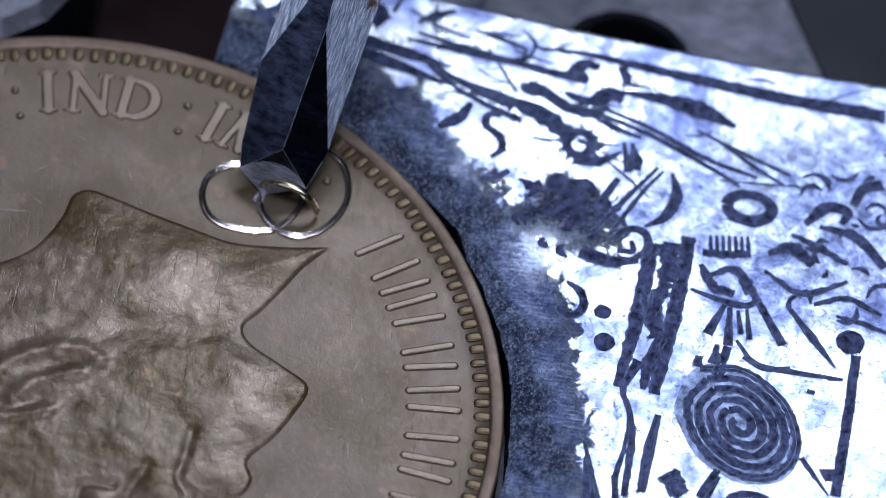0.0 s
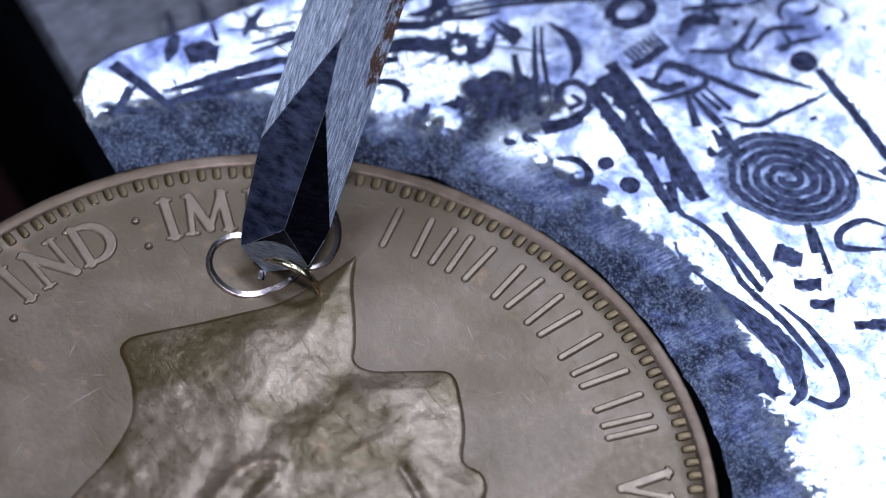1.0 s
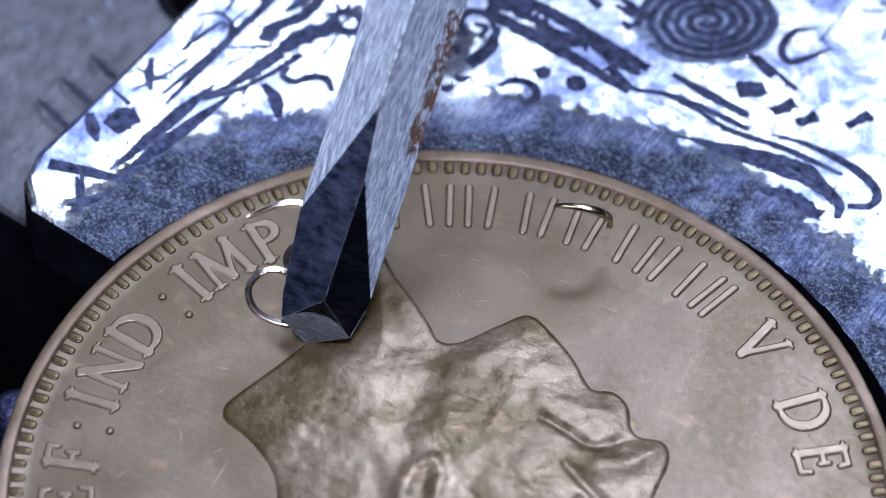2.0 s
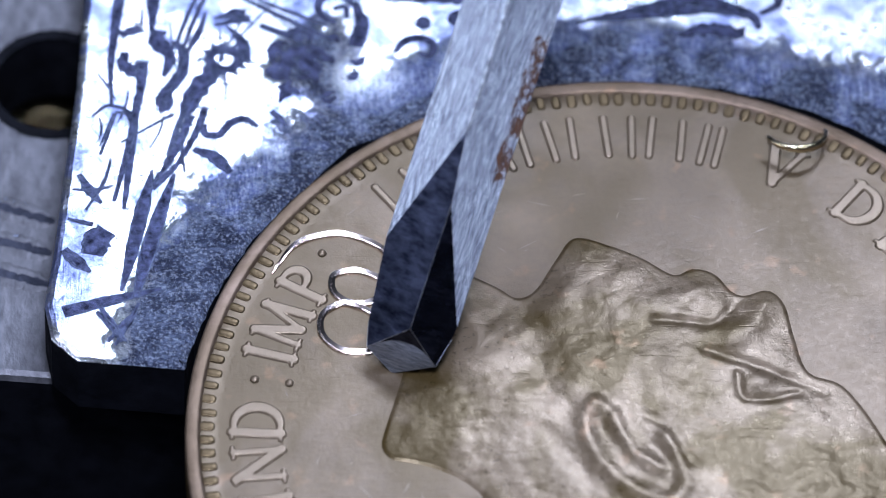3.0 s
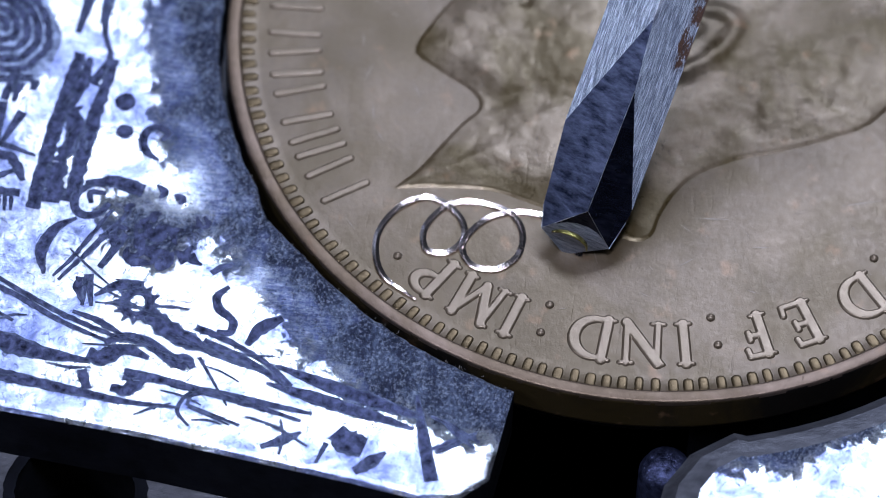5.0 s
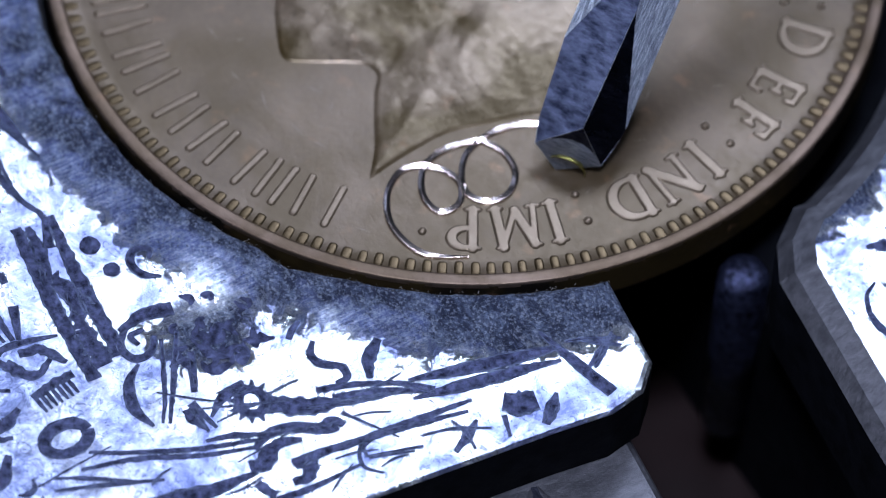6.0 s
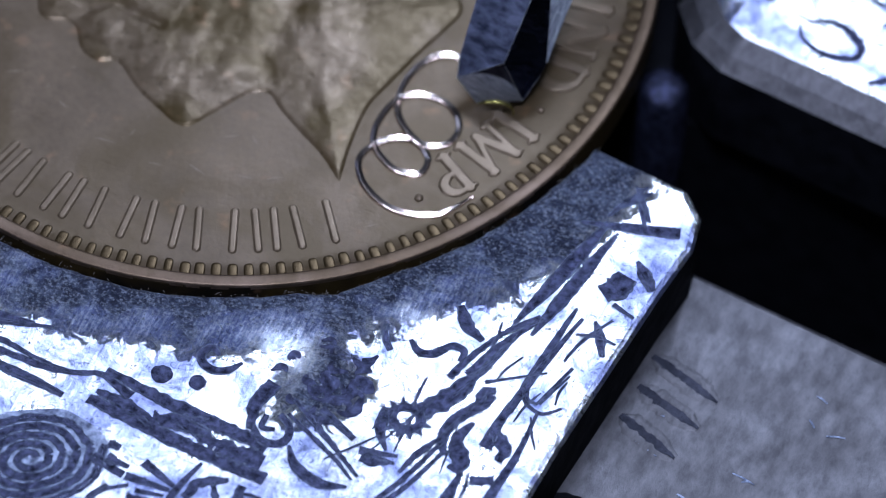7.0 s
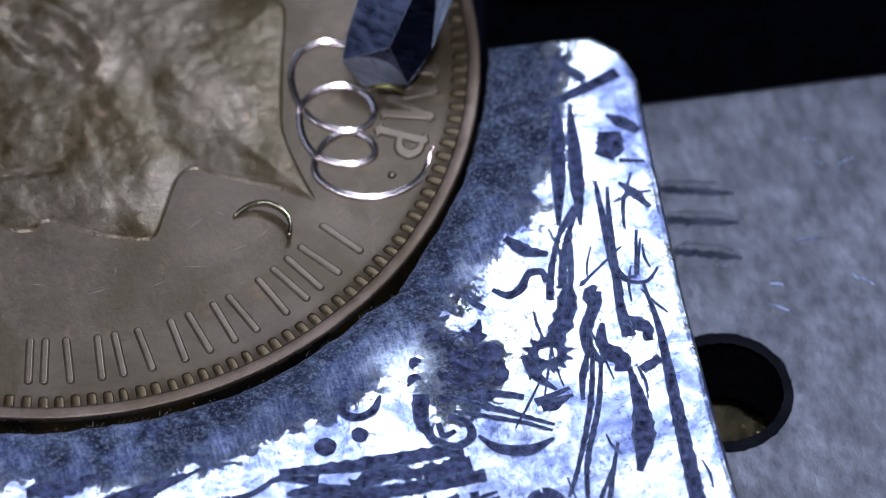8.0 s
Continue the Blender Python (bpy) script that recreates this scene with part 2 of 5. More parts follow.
SHAVING_PALE = plain_metal("bright_bronze_shaving", (0.42, 0.34, 0.20), (0.62, 0.52, 0.34), 1.0, 0.2, 5.0, 0.02)

HONED = plain_metal("honed_edge", (0.10, 0.11, 0.14), (0.65, 0.68, 0.75), 1.0, 0.35, 4.0, 0.02)


def brushed_steel():
    m, n, l, s = material("brushed_tool_steel")
    streak = noise_tex(n, l, coords(n, l, (34, 34, 1.6)), 1.0, 5, 0.8)
    base = ramp(n, l, streak, (0.38, (0.07, 0.078, 0.11)), (0.50, (0.25, 0.275, 0.34)), (0.62, (0.80, 0.84, 0.92)))
    v = coords(n, l)
    z = n.new("ShaderNodeSeparateXYZ")
    l.new(v, z.inputs[0])
    band = calc(n, l, "MULTIPLY", ramp(n, l, calc(n, l, "MULTIPLY", z.outputs[2], 0.05), (0.30, 0.0), (0.38, 1.0), (0.62, 1.0), (0.70, 0.0)),
                ramp(n, l, calc(n, l, "MULTIPLY", z.outputs[0], 0.5), (0.24, 0.0), (0.50, 1.0)))
    rust = ramp(n, l, calc(n, l, "MULTIPLY", band, noise_tex(n, l, coords(n, l, (2.2, 2.2, 1.3)), 1.0, 8, 0.8)), (0.44, 0.0), (0.50, 1.0))
    l.new(mix(n, l, rust, base, ramp(n, l, streak, (0.35, (0.014, 0.004, 0.002)), (0.65, (0.10, 0.032, 0.007)))), s.inputs["Base Color"])
    l.new(calc(n, l, "SUBTRACT", 1.0, rust), s.inputs["Metallic"])
    l.new(mix(n, l, rust, ramp(n, l, streak, (0.3, 0.46), (0.7, 0.6)), (0.85, 0.85, 0.85)), s.inputs["Roughness"])
    relief(n, l, s, streak, 0.07)
    return m


STEEL = brushed_steel()


# ---- helpers of this scene ----
def part(name, bm, mat, parent=None, label="", smooth=True, kind="", sides=None, chamfer=None):
    """One mesh object, drawn in millimetres, under its thing."""
    me = bpy.data.meshes.new(name)
    bmesh.ops.scale(bm, vec=(MM, MM, MM), verts=bm.verts)
    bm.normal_update()
    bm.to_mesh(me)
    bm.free()
    me.materials.append(mat)
    if sides:
        me.materials.append(sides)
        if chamfer:
            me.materials.append(chamfer)
        # sides: a darker material for steep faces, their shade put in as colour
        for f in me.polygons:
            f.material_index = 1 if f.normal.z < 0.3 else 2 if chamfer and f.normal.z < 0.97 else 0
    if smooth:
        me.shade_smooth()
    ob = new(name, me)
    ob.parent = parent
    return tagged(ob, label, kind=kind)


def from_arrays(verts, faces):
    bm = bmesh.new()
    vs = [bm.verts.new(v) for v in verts]
    for f in faces:
        bm.faces.new([vs[i] for i in f])
    return bm


def lathe(profile, count):
    """A body of revolution from (radius, height) pairs, first and last closed to a cap."""
    verts, faces = [], []
    for r, z in profile:
        for k in range(count):
            a = 2 * math.pi * k / count
            verts.append((r * math.cos(a), r * math.sin(a), z))
    for j in range(len(profile) - 1):
        for k in range(count):
            k2 = (k + 1) % count
            faces.append((j * count + k, j * count + k2, (j + 1) * count + k2, (j + 1) * count + k))
    faces.append(tuple(range(count))[::-1])
    faces.append(tuple((len(profile) - 1) * count + k for k in range(count)))
    return from_arrays(verts, faces)


def spline(points, step):
    """A smooth line through a few points, cut at even steps."""
    p = [Vector(q) for q in points]
    if len(p) == 2:
        fine = [p[0].lerp(p[1], k / 20) for k in range(21)]
    else:
        p = [2 * p[0] - p[1]] + p + [2 * p[-1] - p[-2]]
        fine = []
        for i in range(1, len(p) - 2):
            a, b, c, d = p[i - 1:i + 3]
            for k in range(16):
                t = k / 16
                fine.append(0.5 * (2 * b + (c - a) * t + (2 * a - 5 * b + 4 * c - d) * t * t + (3 * b - a - 3 * c + d) * t ** 3))
        fine.append(p[-2])
    run = [0.0]
    for a, b in zip(fine, fine[1:]):
        run.append(run[-1] + (b - a).length)
    count = max(2, int(run[-1] / step) + 1)
    out = []
    for k in range(count + 1):
        s = run[-1] * k / count
        i = min(max(np.searchsorted(run, s) - 1, 0), len(fine) - 2)
        out.append(fine[i].lerp(fine[i + 1], (s - run[i]) / max(run[i + 1] - run[i], 1e-9)))
    return out


def height_patch(height, x0, x1, y0, y1, cell, floor):
    """A relief over a flat field: only where it rises above the floor height."""
    nx, ny = int((x1 - x0) / cell) + 1, int((y1 - y0) / cell) + 1
    gx, gy = np.meshgrid(np.linspace(x0, x1, nx), np.linspace(y0, y1, ny), indexing="ij")
    h = height(gx, gy)
    keep = h > floor + 1e-6
    used = keep[:-1, :-1] | keep[1:, :-1] | keep[:-1, 1:] | keep[1:, 1:]
    index = -np.ones((nx, ny), int)
    ii, jj = np.nonzero(used)
    for a, b in ((0, 0), (1, 0), (0, 1), (1, 1)):
        index[ii + a, jj + b] = 0
    sel = np.nonzero(index >= 0)
    index[sel] = np.arange(len(sel[0]))
    verts = np.stack([gx[sel], gy[sel], h[sel]], 1)
    faces = np.stack([index[ii, jj], index[ii + 1, jj], index[ii + 1, jj + 1], index[ii, jj + 1]], 1)
    return verts, faces


def patch_object(name, verts, faces, mat, parent, label=""):
    me = bpy.data.meshes.new(name)
    me.from_pydata((verts * MM).tolist(), [], faces.tolist())
    me.materials.append(mat)
    me.shade_smooth()
    ob = new(name, me)
    ob.parent = parent
    return tagged(ob, label)


def empty(name, label, category, group=""):
    return tagged(new(name), label, category, group)


# ---- the bench under it all ----
bm = bmesh.new()
bmesh.ops.create_grid(bm, x_segments=4, y_segments=4, size=900)
bmesh.ops.translate(bm, vec=(0, 0, -70), verts=bm.verts)
tagged(part("ground", bm, BENCH), "dark workbench top under the vise", "bench", kind="structure")

# ---- the coin ----
R = 15.42
coin = empty("coin", "worn brown bronze penny clamped in the vise jaws", "coin")
# the coin's side wall gets its shade from the dark edge material
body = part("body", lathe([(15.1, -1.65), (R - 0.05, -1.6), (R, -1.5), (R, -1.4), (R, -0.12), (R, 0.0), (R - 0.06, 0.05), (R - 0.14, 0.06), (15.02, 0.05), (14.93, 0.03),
                           (14.88, 0.0), (14.2, -0.01), (11.0, -0.004), (6.0, 0.0), (0.5, 0.0)], 288), BRONZE, coin, sides=SHADED_EDGE)
rim = part("rim", lathe([(14.90, 0.01), (14.95, 0.07), (14.99, 0.105), (15.03, 0.118), (15.20, 0.124), (15.34, 0.120), (15.385, 0.108), (15.41, 0.085), (R + 0.004, 0.04), (R + 0.006, 0.0), (R + 0.006, -0.12)], 288),
           BRONZE_RIM, coin, "rubbed copper-coloured rim")


def strip_caps(ob):
    """Leave the ring open in the middle."""
    me = ob.data
    bm = bmesh.new()
    bm.from_mesh(me)
    bmesh.ops.delete(bm, geom=[f for f in bm.faces if len(f.verts) > 6], context="FACES")
    bm.to_mesh(me)
    bm.free()
    me.shade_smooth()


strip_caps(rim)
for v in rim.data.vertices:  # small dents and flats from wear
    p = v.co / MM
    bump = noise.noise(Vector((p.x * 0.9, p.y * 0.9, 2))) + 0.7 * noise.noise(Vector((p.x * 3.1, p.y * 3.1, 5)))
    v.co.z += 0.010 * bump * MM
    v.co.xy *= 1 + 0.0006 * (bump - 0.6)


def bead():
    bm = bmesh.new()
    bmesh.ops.create_uvsphere(bm, u_segments=12, v_segments=8, radius=1.0)
    bmesh.ops.delete(bm, geom=[v for v in bm.verts if v.co.z < -0.3], context="VERTS")
    for v in bm.verts:  # a rounded block, a little rubbed
        v.co = [math.copysign(abs(c) ** 0.6, c) for c in v.co]
    bmesh.ops.scale(bm, vec=(0.31, 0.185, 0.062), verts=bm.verts)
    bmesh.ops.translate(bm, vec=(14.70, 0, 0), verts=bm.verts)
    return bm


BEADS = 163
first = part("bead", bead(), BRONZE_BEAD, coin)
bead_rng = random.Random(3)
for k in range(1, BEADS):
    b = first.copy()
    scene.collection.objects.link(b)
    grow = 1 + bead_rng.uniform(-0.003, 0.003)
    b.matrix_basis = pose(0, 0, 0, 0, 0, 360 * k / BEADS + bead_rng.gauss(0, 0.07)) @ Matrix.Diagonal((grow, bead_rng.uniform(0.88, 1.08), bead_rng.uniform(0.65, 1.1), 1))


# raised letters: each glyph is a union of swelling strokes
def stroke_field(gx, gy, strokes):
    best = np.full(gx.shape, -9.0)
    for line in strokes:
        for (ax, ay, aw), (bx, by, bw) in zip(line, line[1:]):
            dx, dy = bx - ax, by - ay
            t = np.clip(((gx - ax) * dx + (gy - ay) * dy) / max(dx * dx + dy * dy, 1e-9), 0, 1)
            best = np.maximum(best, aw + (bw - aw) * t - np.hypot(gx - ax - dx * t, gy - ay - dy * t))
    return best


def bow(cx, cy, rx, ry, a0, a1, thick=0.085, thin=0.045, count=18):
    out = []
    for k in range(count + 1):
        a = radians(a0 + (a1 - a0) * k / count)
        c = abs(math.cos(a))
        out.append((cx + rx * math.cos(a), cy + ry * math.sin(a), thin + (thick - thin) * c))
    return out


def stem(x, serif=0.15, y0=0.0, y1=1.0, w=0.085):
    return [[(x, y0, w), (x, y1, w)], [(x - serif, y0, 0.016), (x, y0 + 0.02, 0.034), (x + serif, y0, 0.016)], [(x - serif, y1, 0.016), (x, y1 - 0.02, 0.034), (x + serif, y1, 0.016)]]


def bar(x0, y0, x1, y1, w0=0.045, w1=None):
    return [[(x0, y0, w0), (x1, y1, w0 if w1 is None else w1)]]


def foot(x, y, serif=0.13):
    return bar(x - serif, y, x + serif, y, 0.018)


GLYPHS = {
    "I": (0.34, stem(0.17)),
    "E": (0.66, stem(0.17) + bar(0.17, 1, 0.58, 1) + bar(0.17, 0.52, 0.48, 0.52) + bar(0.17, 0, 0.62, 0) + bar(0.58, 1, 0.60, 0.84, 0.04) + bar(0.62, 0, 0.65, 0.2, 0.04) + bar(0.48, 0.43, 0.48, 0.62, 0.04)),
    "F": (0.60, stem(0.17) + bar(0.17, 1, 0.56, 1) + bar(0.17, 0.5, 0.46, 0.5) + bar(0.56, 1, 0.58, 0.82, 0.04) + bar(0.46, 0.4, 0.46, 0.6, 0.04)),
    "D": (0.92, stem(0.17) + [bow(0.36, 0.5, 0.46, 0.48, -90, 90, 0.10, 0.05)] + bar(0.17, 0.98, 0.38, 0.98) + bar(0.17, 0.02, 0.38, 0.02)),
    "P": (0.70, stem(0.17) + [bow(0.32, 0.74, 0.30, 0.245, -90, 90, 0.09, 0.045)] + bar(0.17, 0.985, 0.33, 0.985) + bar(0.17, 0.495, 0.33, 0.495)),
    "V": (0.92, bar(0.14, 1, 0.46, 0.0, 0.085) + bar(0.78, 1, 0.46, 0.0, 0.05) + foot(0.14, 1) + foot(0.78, 1, 0.11)),
    "N": (0.98, bar(0.17, 0, 0.17, 1, 0.05) + bar(0.82, 0, 0.82, 1, 0.05) + bar(0.15, 0.98, 0.83, 0.0, 0.09) + foot(0.17, 0) + foot(0.12, 1, 0.08) + foot(0.82, 1)),
    "M": (1.12, bar(0.16, 0, 0.22, 1, 0.05) + bar(0.96, 0, 0.90, 1, 0.085) + bar(0.22, 0.98, 0.55, 0.08, 0.085) + bar(0.90, 0.98, 0.55, 0.08, 0.05) + foot(0.16, 0) + foot(0.96, 0) + foot(0.18, 1, 0.08) + foot(0.94, 1, 0.08)),
}
LETTER_HIGH, LETTER_FOOT = 1.66, 12.14


def letter(char, angle):
    width, strokes = GLYPHS[char]
    raised("letter_" + char.lower(), width, strokes, angle)


def name_bar(width, angle):
    """Plain upright bars where the legend gives a name."""
    raised("name_bar", width, [[(x, 0.0, 0.05), (x, 1.0, 0.05)] for x in ((width / 2,) if width < 0.5 else (0.13, width - 0.13))], angle)


def raised(name, width, strokes, angle):

    def height(gx, gy):
        d = (stroke_field(gx / LETTER_HIGH, gy / LETTER_HIGH, strokes) + 0.046) * LETTER_HIGH
        t = np.clip((d + 0.035) / 0.105, 0, 1)
        return -0.035 + 0.100 * t * t * (3 - 2 * t)

    pad = 0.2
    verts, faces = height_patch(height, -pad, width * LETTER_HIGH + pad, -pad, LETTER_HIGH + pad, 0.028, -0.035)
    verts[:, 0] -= width * LETTER_HIGH / 2
    ob = patch_object(name, verts, faces, BRONZE_LETTER, coin)
    a = radians(angle)
    ob.matrix_basis = pose(LETTER_FOOT * math.cos(a) * MM, LETTER_FOOT * math.sin(a) * MM, 0, 0, 0, angle - 90)


def dot(r, angle):
    bm = bmesh.new()
    bmesh.ops.create_uvsphere(bm, u_segments=16, v_segments=10, radius=1.0)
    bmesh.ops.scale(bm, vec=(0.16, 0.16, 0.12), verts=bm.verts)
    ob = part("stop", bm, BRONZE_LETTER, coin)
    ob.matrix_basis = pose(r * math.cos(radians(angle)) * MM, r * math.sin(radians(angle)) * MM, 0)


for width, angle in ((0.98, -53.6), (0.66, -61.2), (1.02, -69.0), (0.84, -77.2), (0.98, -85.5), (0.34, -92.2), (0.92, -97.6), (0.58, -104.8)):
    name_bar(width, angle)
for word, angles in (("V", (-116.2,)), ("DE", (-130.4, -139.2)),
                     ("IMP", (-15.9, -22.0, -30.2)), ("IND", (11.1, 4.6, -3.3)), ("DEF", (40.4, 30.0, 22.4))):
    for char, angle in zip(word, angles):
        letter(char, angle)
for r, angle in ((13.2, -36.6), (12.05, -11.2), (13.25, -10.9), (11.95, 15.9), (13.1, 16.2), (11.9, 46.8), (13.25, 47.5)):
    dot(r, angle)


# the bust: a plain, softly modelled relief
def bust():
    line = [(7.76, -8.42), (6.7, -7.6), (5.6, -7.0), (4.5, -6.35), (3.86, -5.9), (3.2, -6.25), (2.4, -7.6), (1.72, -8.5), (0.5, -8.15), (-0.6, -7.6), (-1.65, -6.88),
            (-2.35, -7.15), (-3.1, -6.9), (-3.65, -6.15), (-4.1, -5.97), (-4.9, -6.2), (-5.45, -5.6), (-5.7, -4.2), (-6.1, -2.7), (-7.3, -2.05), (-8.5, 0.1),
            (-9.3, 2.6), (-8.6, 5.4), (-6.4, 7.8), (-3.0, 9.2), (0.0, 9.3), (2.3, 8.1), (3.3, 6.6), (4.1, 5.0), (4.7, 3.5), (5.6, 2.1), (6.5, 1.45), (7.5, 1.05),
            (8.4, 0.85), (8.72, 0.3), (8.55, -0.5), (8.1, -2.0), (7.65, -3.7), (7.36, -5.0), (7.46, -6.6)]
    pts = np.array([tuple(p) for p in spline([(*p, 0) for p in line + line[:1]], 0.25)])[:, :2]

    def height(gx, gy):
        inside, near = np.zeros(gx.shape, bool), np.full(gx.shape, 9.0)
        for (ax, ay), (bx, by) in zip(pts, np.roll(pts, -1, 0)):
            dx, dy = bx - ax, by - ay
            t = np.clip(((gx - ax) * dx + (gy - ay) * dy) / max(dx * dx + dy * dy, 1e-12), 0, 1)
            near = np.minimum(near, np.hypot(gx - ax - dx * t, gy - ay - dy * t))
            if ay != by:
                inside ^= ((ay > gy) != (by > gy)) & (gx < dx * (gy - ay) / (by - ay) + ax)
        d = np.where(inside, near, -near)
        rise = np.clip((d + 0.08) / 0.21, 0, 1)
        h = -0.03 + 0.082 * rise * rise * (3 - 2 * rise) + 0.29 * (1 - np.exp(-np.maximum(d, 0) / 2.6))

        def lump(cx, cy, sx, sy, turn, high):
            c, s = math.cos(radians(turn)), math.sin(radians(turn))
            x, y = (gx - cx) * c + (gy - cy) * s, -(gx - cx) * s + (gy - cy) * c
            return high * np.exp(-(x / sx) ** 2 - (y / sy) ** 2)

        def fold(points, wide, high):
            """A soft ridge (or furrow, where high is negative) along a bent line."""
            near = np.full(gx.shape, 9.0)
            line = spline([(*p, 0) for p in points], 0.3)
            for p, q in zip(line, line[1:]):
                dx, dy = q.x - p.x, q.y - p.y
                t = np.clip(((gx - p.x) * dx + (gy - p.y) * dy) / max(dx * dx + dy * dy, 1e-9), 0, 1)
                near = np.minimum(near, np.hypot(gx - p.x - dx * t, gy - p.y - dy * t))
            return high * np.exp(-(near / wide) ** 2)

        shape = (
            # the ear: a rolled rim round a hollow, an inner fold and the lobe
            fold([(1.45, -1.25), (1.75, -0.4), (1.5, 0.75), (0.85, 1.75), (0.0, 2.45), (-0.95, 2.8), (-1.5, 2.2), (-1.45, 1.2), (-1.0, 0.2)], 0.33, 0.16)
            + fold([(0.75, -0.7), (0.5, 0.1), (0.1, 0.85), (-0.75, 1.45)], 0.28, 0.12) + lump(0.9, 0.2, 0.9, 0.32, 125, -0.09) + lump(-0.75, 0.7, 0.7, 0.30, 125, -0.11)
            + lump(1.2, -1.05, 0.45, 0.38, 130, 0.10) + lump(2.3, 0.9, 1.6, 0.35, 120, -0.07) + fold([(-0.3, -0.75), (-1.2, -0.1), (-1.7, 1.2)], 0.22, -0.06)
            # lips, moustache, nostril and the fold of the cheek
            + fold([(-0.7, -5.6), (-1.9, -6.0), (-3.0, -6.1)], 0.60, 0.13) + fold([(-0.9, -4.85), (-2.0, -4.75), (-2.95, -4.7), (-3.6, -5.4), (-3.95, -5.9)], 0.20, -0.13)
            + fold([(-4.7, -5.6), (-4.3, -4.6), (-3.6, -4.1)], 0.55, 0.15) + fold([(-2.6, -3.5), (-4.2, -2.9), (-5.9, -2.15), (-6.6, -1.75)], 0.22, -0.12)
            + fold([(-3.65, -2.5), (-3.75, -1.5), (-4.8, -1.5), (-5.7, -1.75)], 0.16, -0.10) + lump(-4.3, -2.15, 0.7, 0.36, 25, 0.13) + lump(-5.3, -3.3, 0.9, 0.6, 60, 0.08)
            + lump(-1.6, -2.9, 1.9, 1.2, 40, 0.07) + lump(0.3, -6.6, 1.4, 0.9, 70, 0.08) + lump(2.2, -6.4, 1.2, 0.7, 60, 0.07)
            # the jaw's line, the hollow of the neck and its sinews
            + fold([(2.2, -6.0), (2.2, -4.3), (2.0, -2.4)], 0.70, 0.07) + fold([(3.6, -5.5), (3.1, -3.6), (2.9, -1.6)], 0.60, -0.08)
            + fold([(4.2, -5.2), (5.6, -4.6), (7.0, -4.9)], 0.8, -0.05) + fold([(3.4, -0.8), (4.9, -2.6), (6.6, -3.6)], 0.8, 0.05))
        h += 0.54 * np.clip(d / 0.9, 0, 1) * shape

        def grain(size, octaves, z, thin=2):
            field = np.vectorize(lambda x, y: noise.fractal(Vector((x * size, y * size, z)), 0.9, 2.0, octaves))(gx[::thin, ::thin], gy[::thin, ::thin])
            field = np.repeat(np.repeat(field, thin, 0), thin, 1)[:gx.shape[0], :gx.shape[1]]
            for axis in (0, 1):
                field = sum(np.roll(field, k, axis) for k in range(-thin + 1, thin)) / (2 * thin - 1)
            return field

        worn = grain(0.55, 3, 3.0, 3)
        # short cropped locks behind and above the ear
        hair = 1 / (1 + np.exp(-2.2 * (gy - 2.6 + 0.25 * np.abs(gx))))
        lock = np.sin(2.4 * (gx * 0.55 + gy * 0.85) + 2.0 * np.sin(0.8 * gx - 0.5 * gy) + 4.0 * worn) * (0.6 + 0.8 * grain(1.1, 2, 8.0, 3))
        return h + np.clip(d / 0.8, 0, 1) * (0.034 * worn + 0.016 * grain(1.9, 3, 12.0) + 0.020 * lock * hair)

    verts, faces = height_patch(height, -9.8, 9.4, -9.0, 9.9, 0.06, -0.03)
    patch_object("bust_relief", verts, faces, BRONZE_BUST, coin, "worn raised bust in profile")


bust()

# the engraved coil of loops, bright from the graver
COIL = [(12.35, -7.0), (11.45, -8.3), (10.0, -8.7), (8.75, -8.25), (8.05, -7.4), (8.1, -6.65), (8.7, -5.9), (9.5, -5.68), (10.2, -6.15), (10.2, -6.9), (9.4, -7.1),
        (8.6, -6.75), (8.1, -6.2), (7.95, -5.3), (8.2, -4.2), (9.0, -3.66), (10.0, -3.72), (10.66, -4.4), (10.6, -5.25), (9.9, -5.68), (9.1, -5.4), (8.42, -4.75),
        (8.12, -3.7), (8.25, -2.6), (8.8, -1.8), (9.7, -1.6), (10.5, -2.05), (10.95, -2.8), (10.9, -3.75)]
coil = spline([(*p, 0) for p in COIL], 0.06)
coil_run = [0.0]
for a, b in zip(coil, coil[1:]):
    coil_run.append(coil_run[-1] + (b - a).length)


def cut_strip(i0, i1):
    """A V-shaped cut with thin raised lips, along the coil from one step to another."""
    verts, faces = [], []
    for i in range(i0, i1 + 1):
        way = (coil[min(i + 1, len(coil) - 1)] - coil[max(i - 1, 0)]).normalized()
        side = Vector((-way.y, way.x, 0))
        s = coil_run[i]
        half = 0.116 * min(1.0, 0.25 + s / 2.2) * (1 + 0.06 * noise.noise(Vector((s * 1.3, 0, 0))))
        for u, z in ((-1.12, -0.03), (-1.0, 0.062), (0.08, 0.006), (1.0, 0.062), (1.12, -0.03)):
            verts.append(coil[i] + side * (u * half) + Vector((0, 0, z + 0.002 * noise.noise(Vector((s * 4, u, 0))))))
    for j in range(i1 - i0):
        for k in range(4):
            faces.append((j * 5 + k, (j + 1) * 5 + k, (j + 1) * 5 + k + 1, j * 5 + k + 1))
    bm = from_arrays(verts, faces)
    bmesh.ops.reverse_faces(bm, faces=bm.faces) if sum(f.normal.z for f in bm.faces if not f.normal_update()) < 0 else None
    return bm


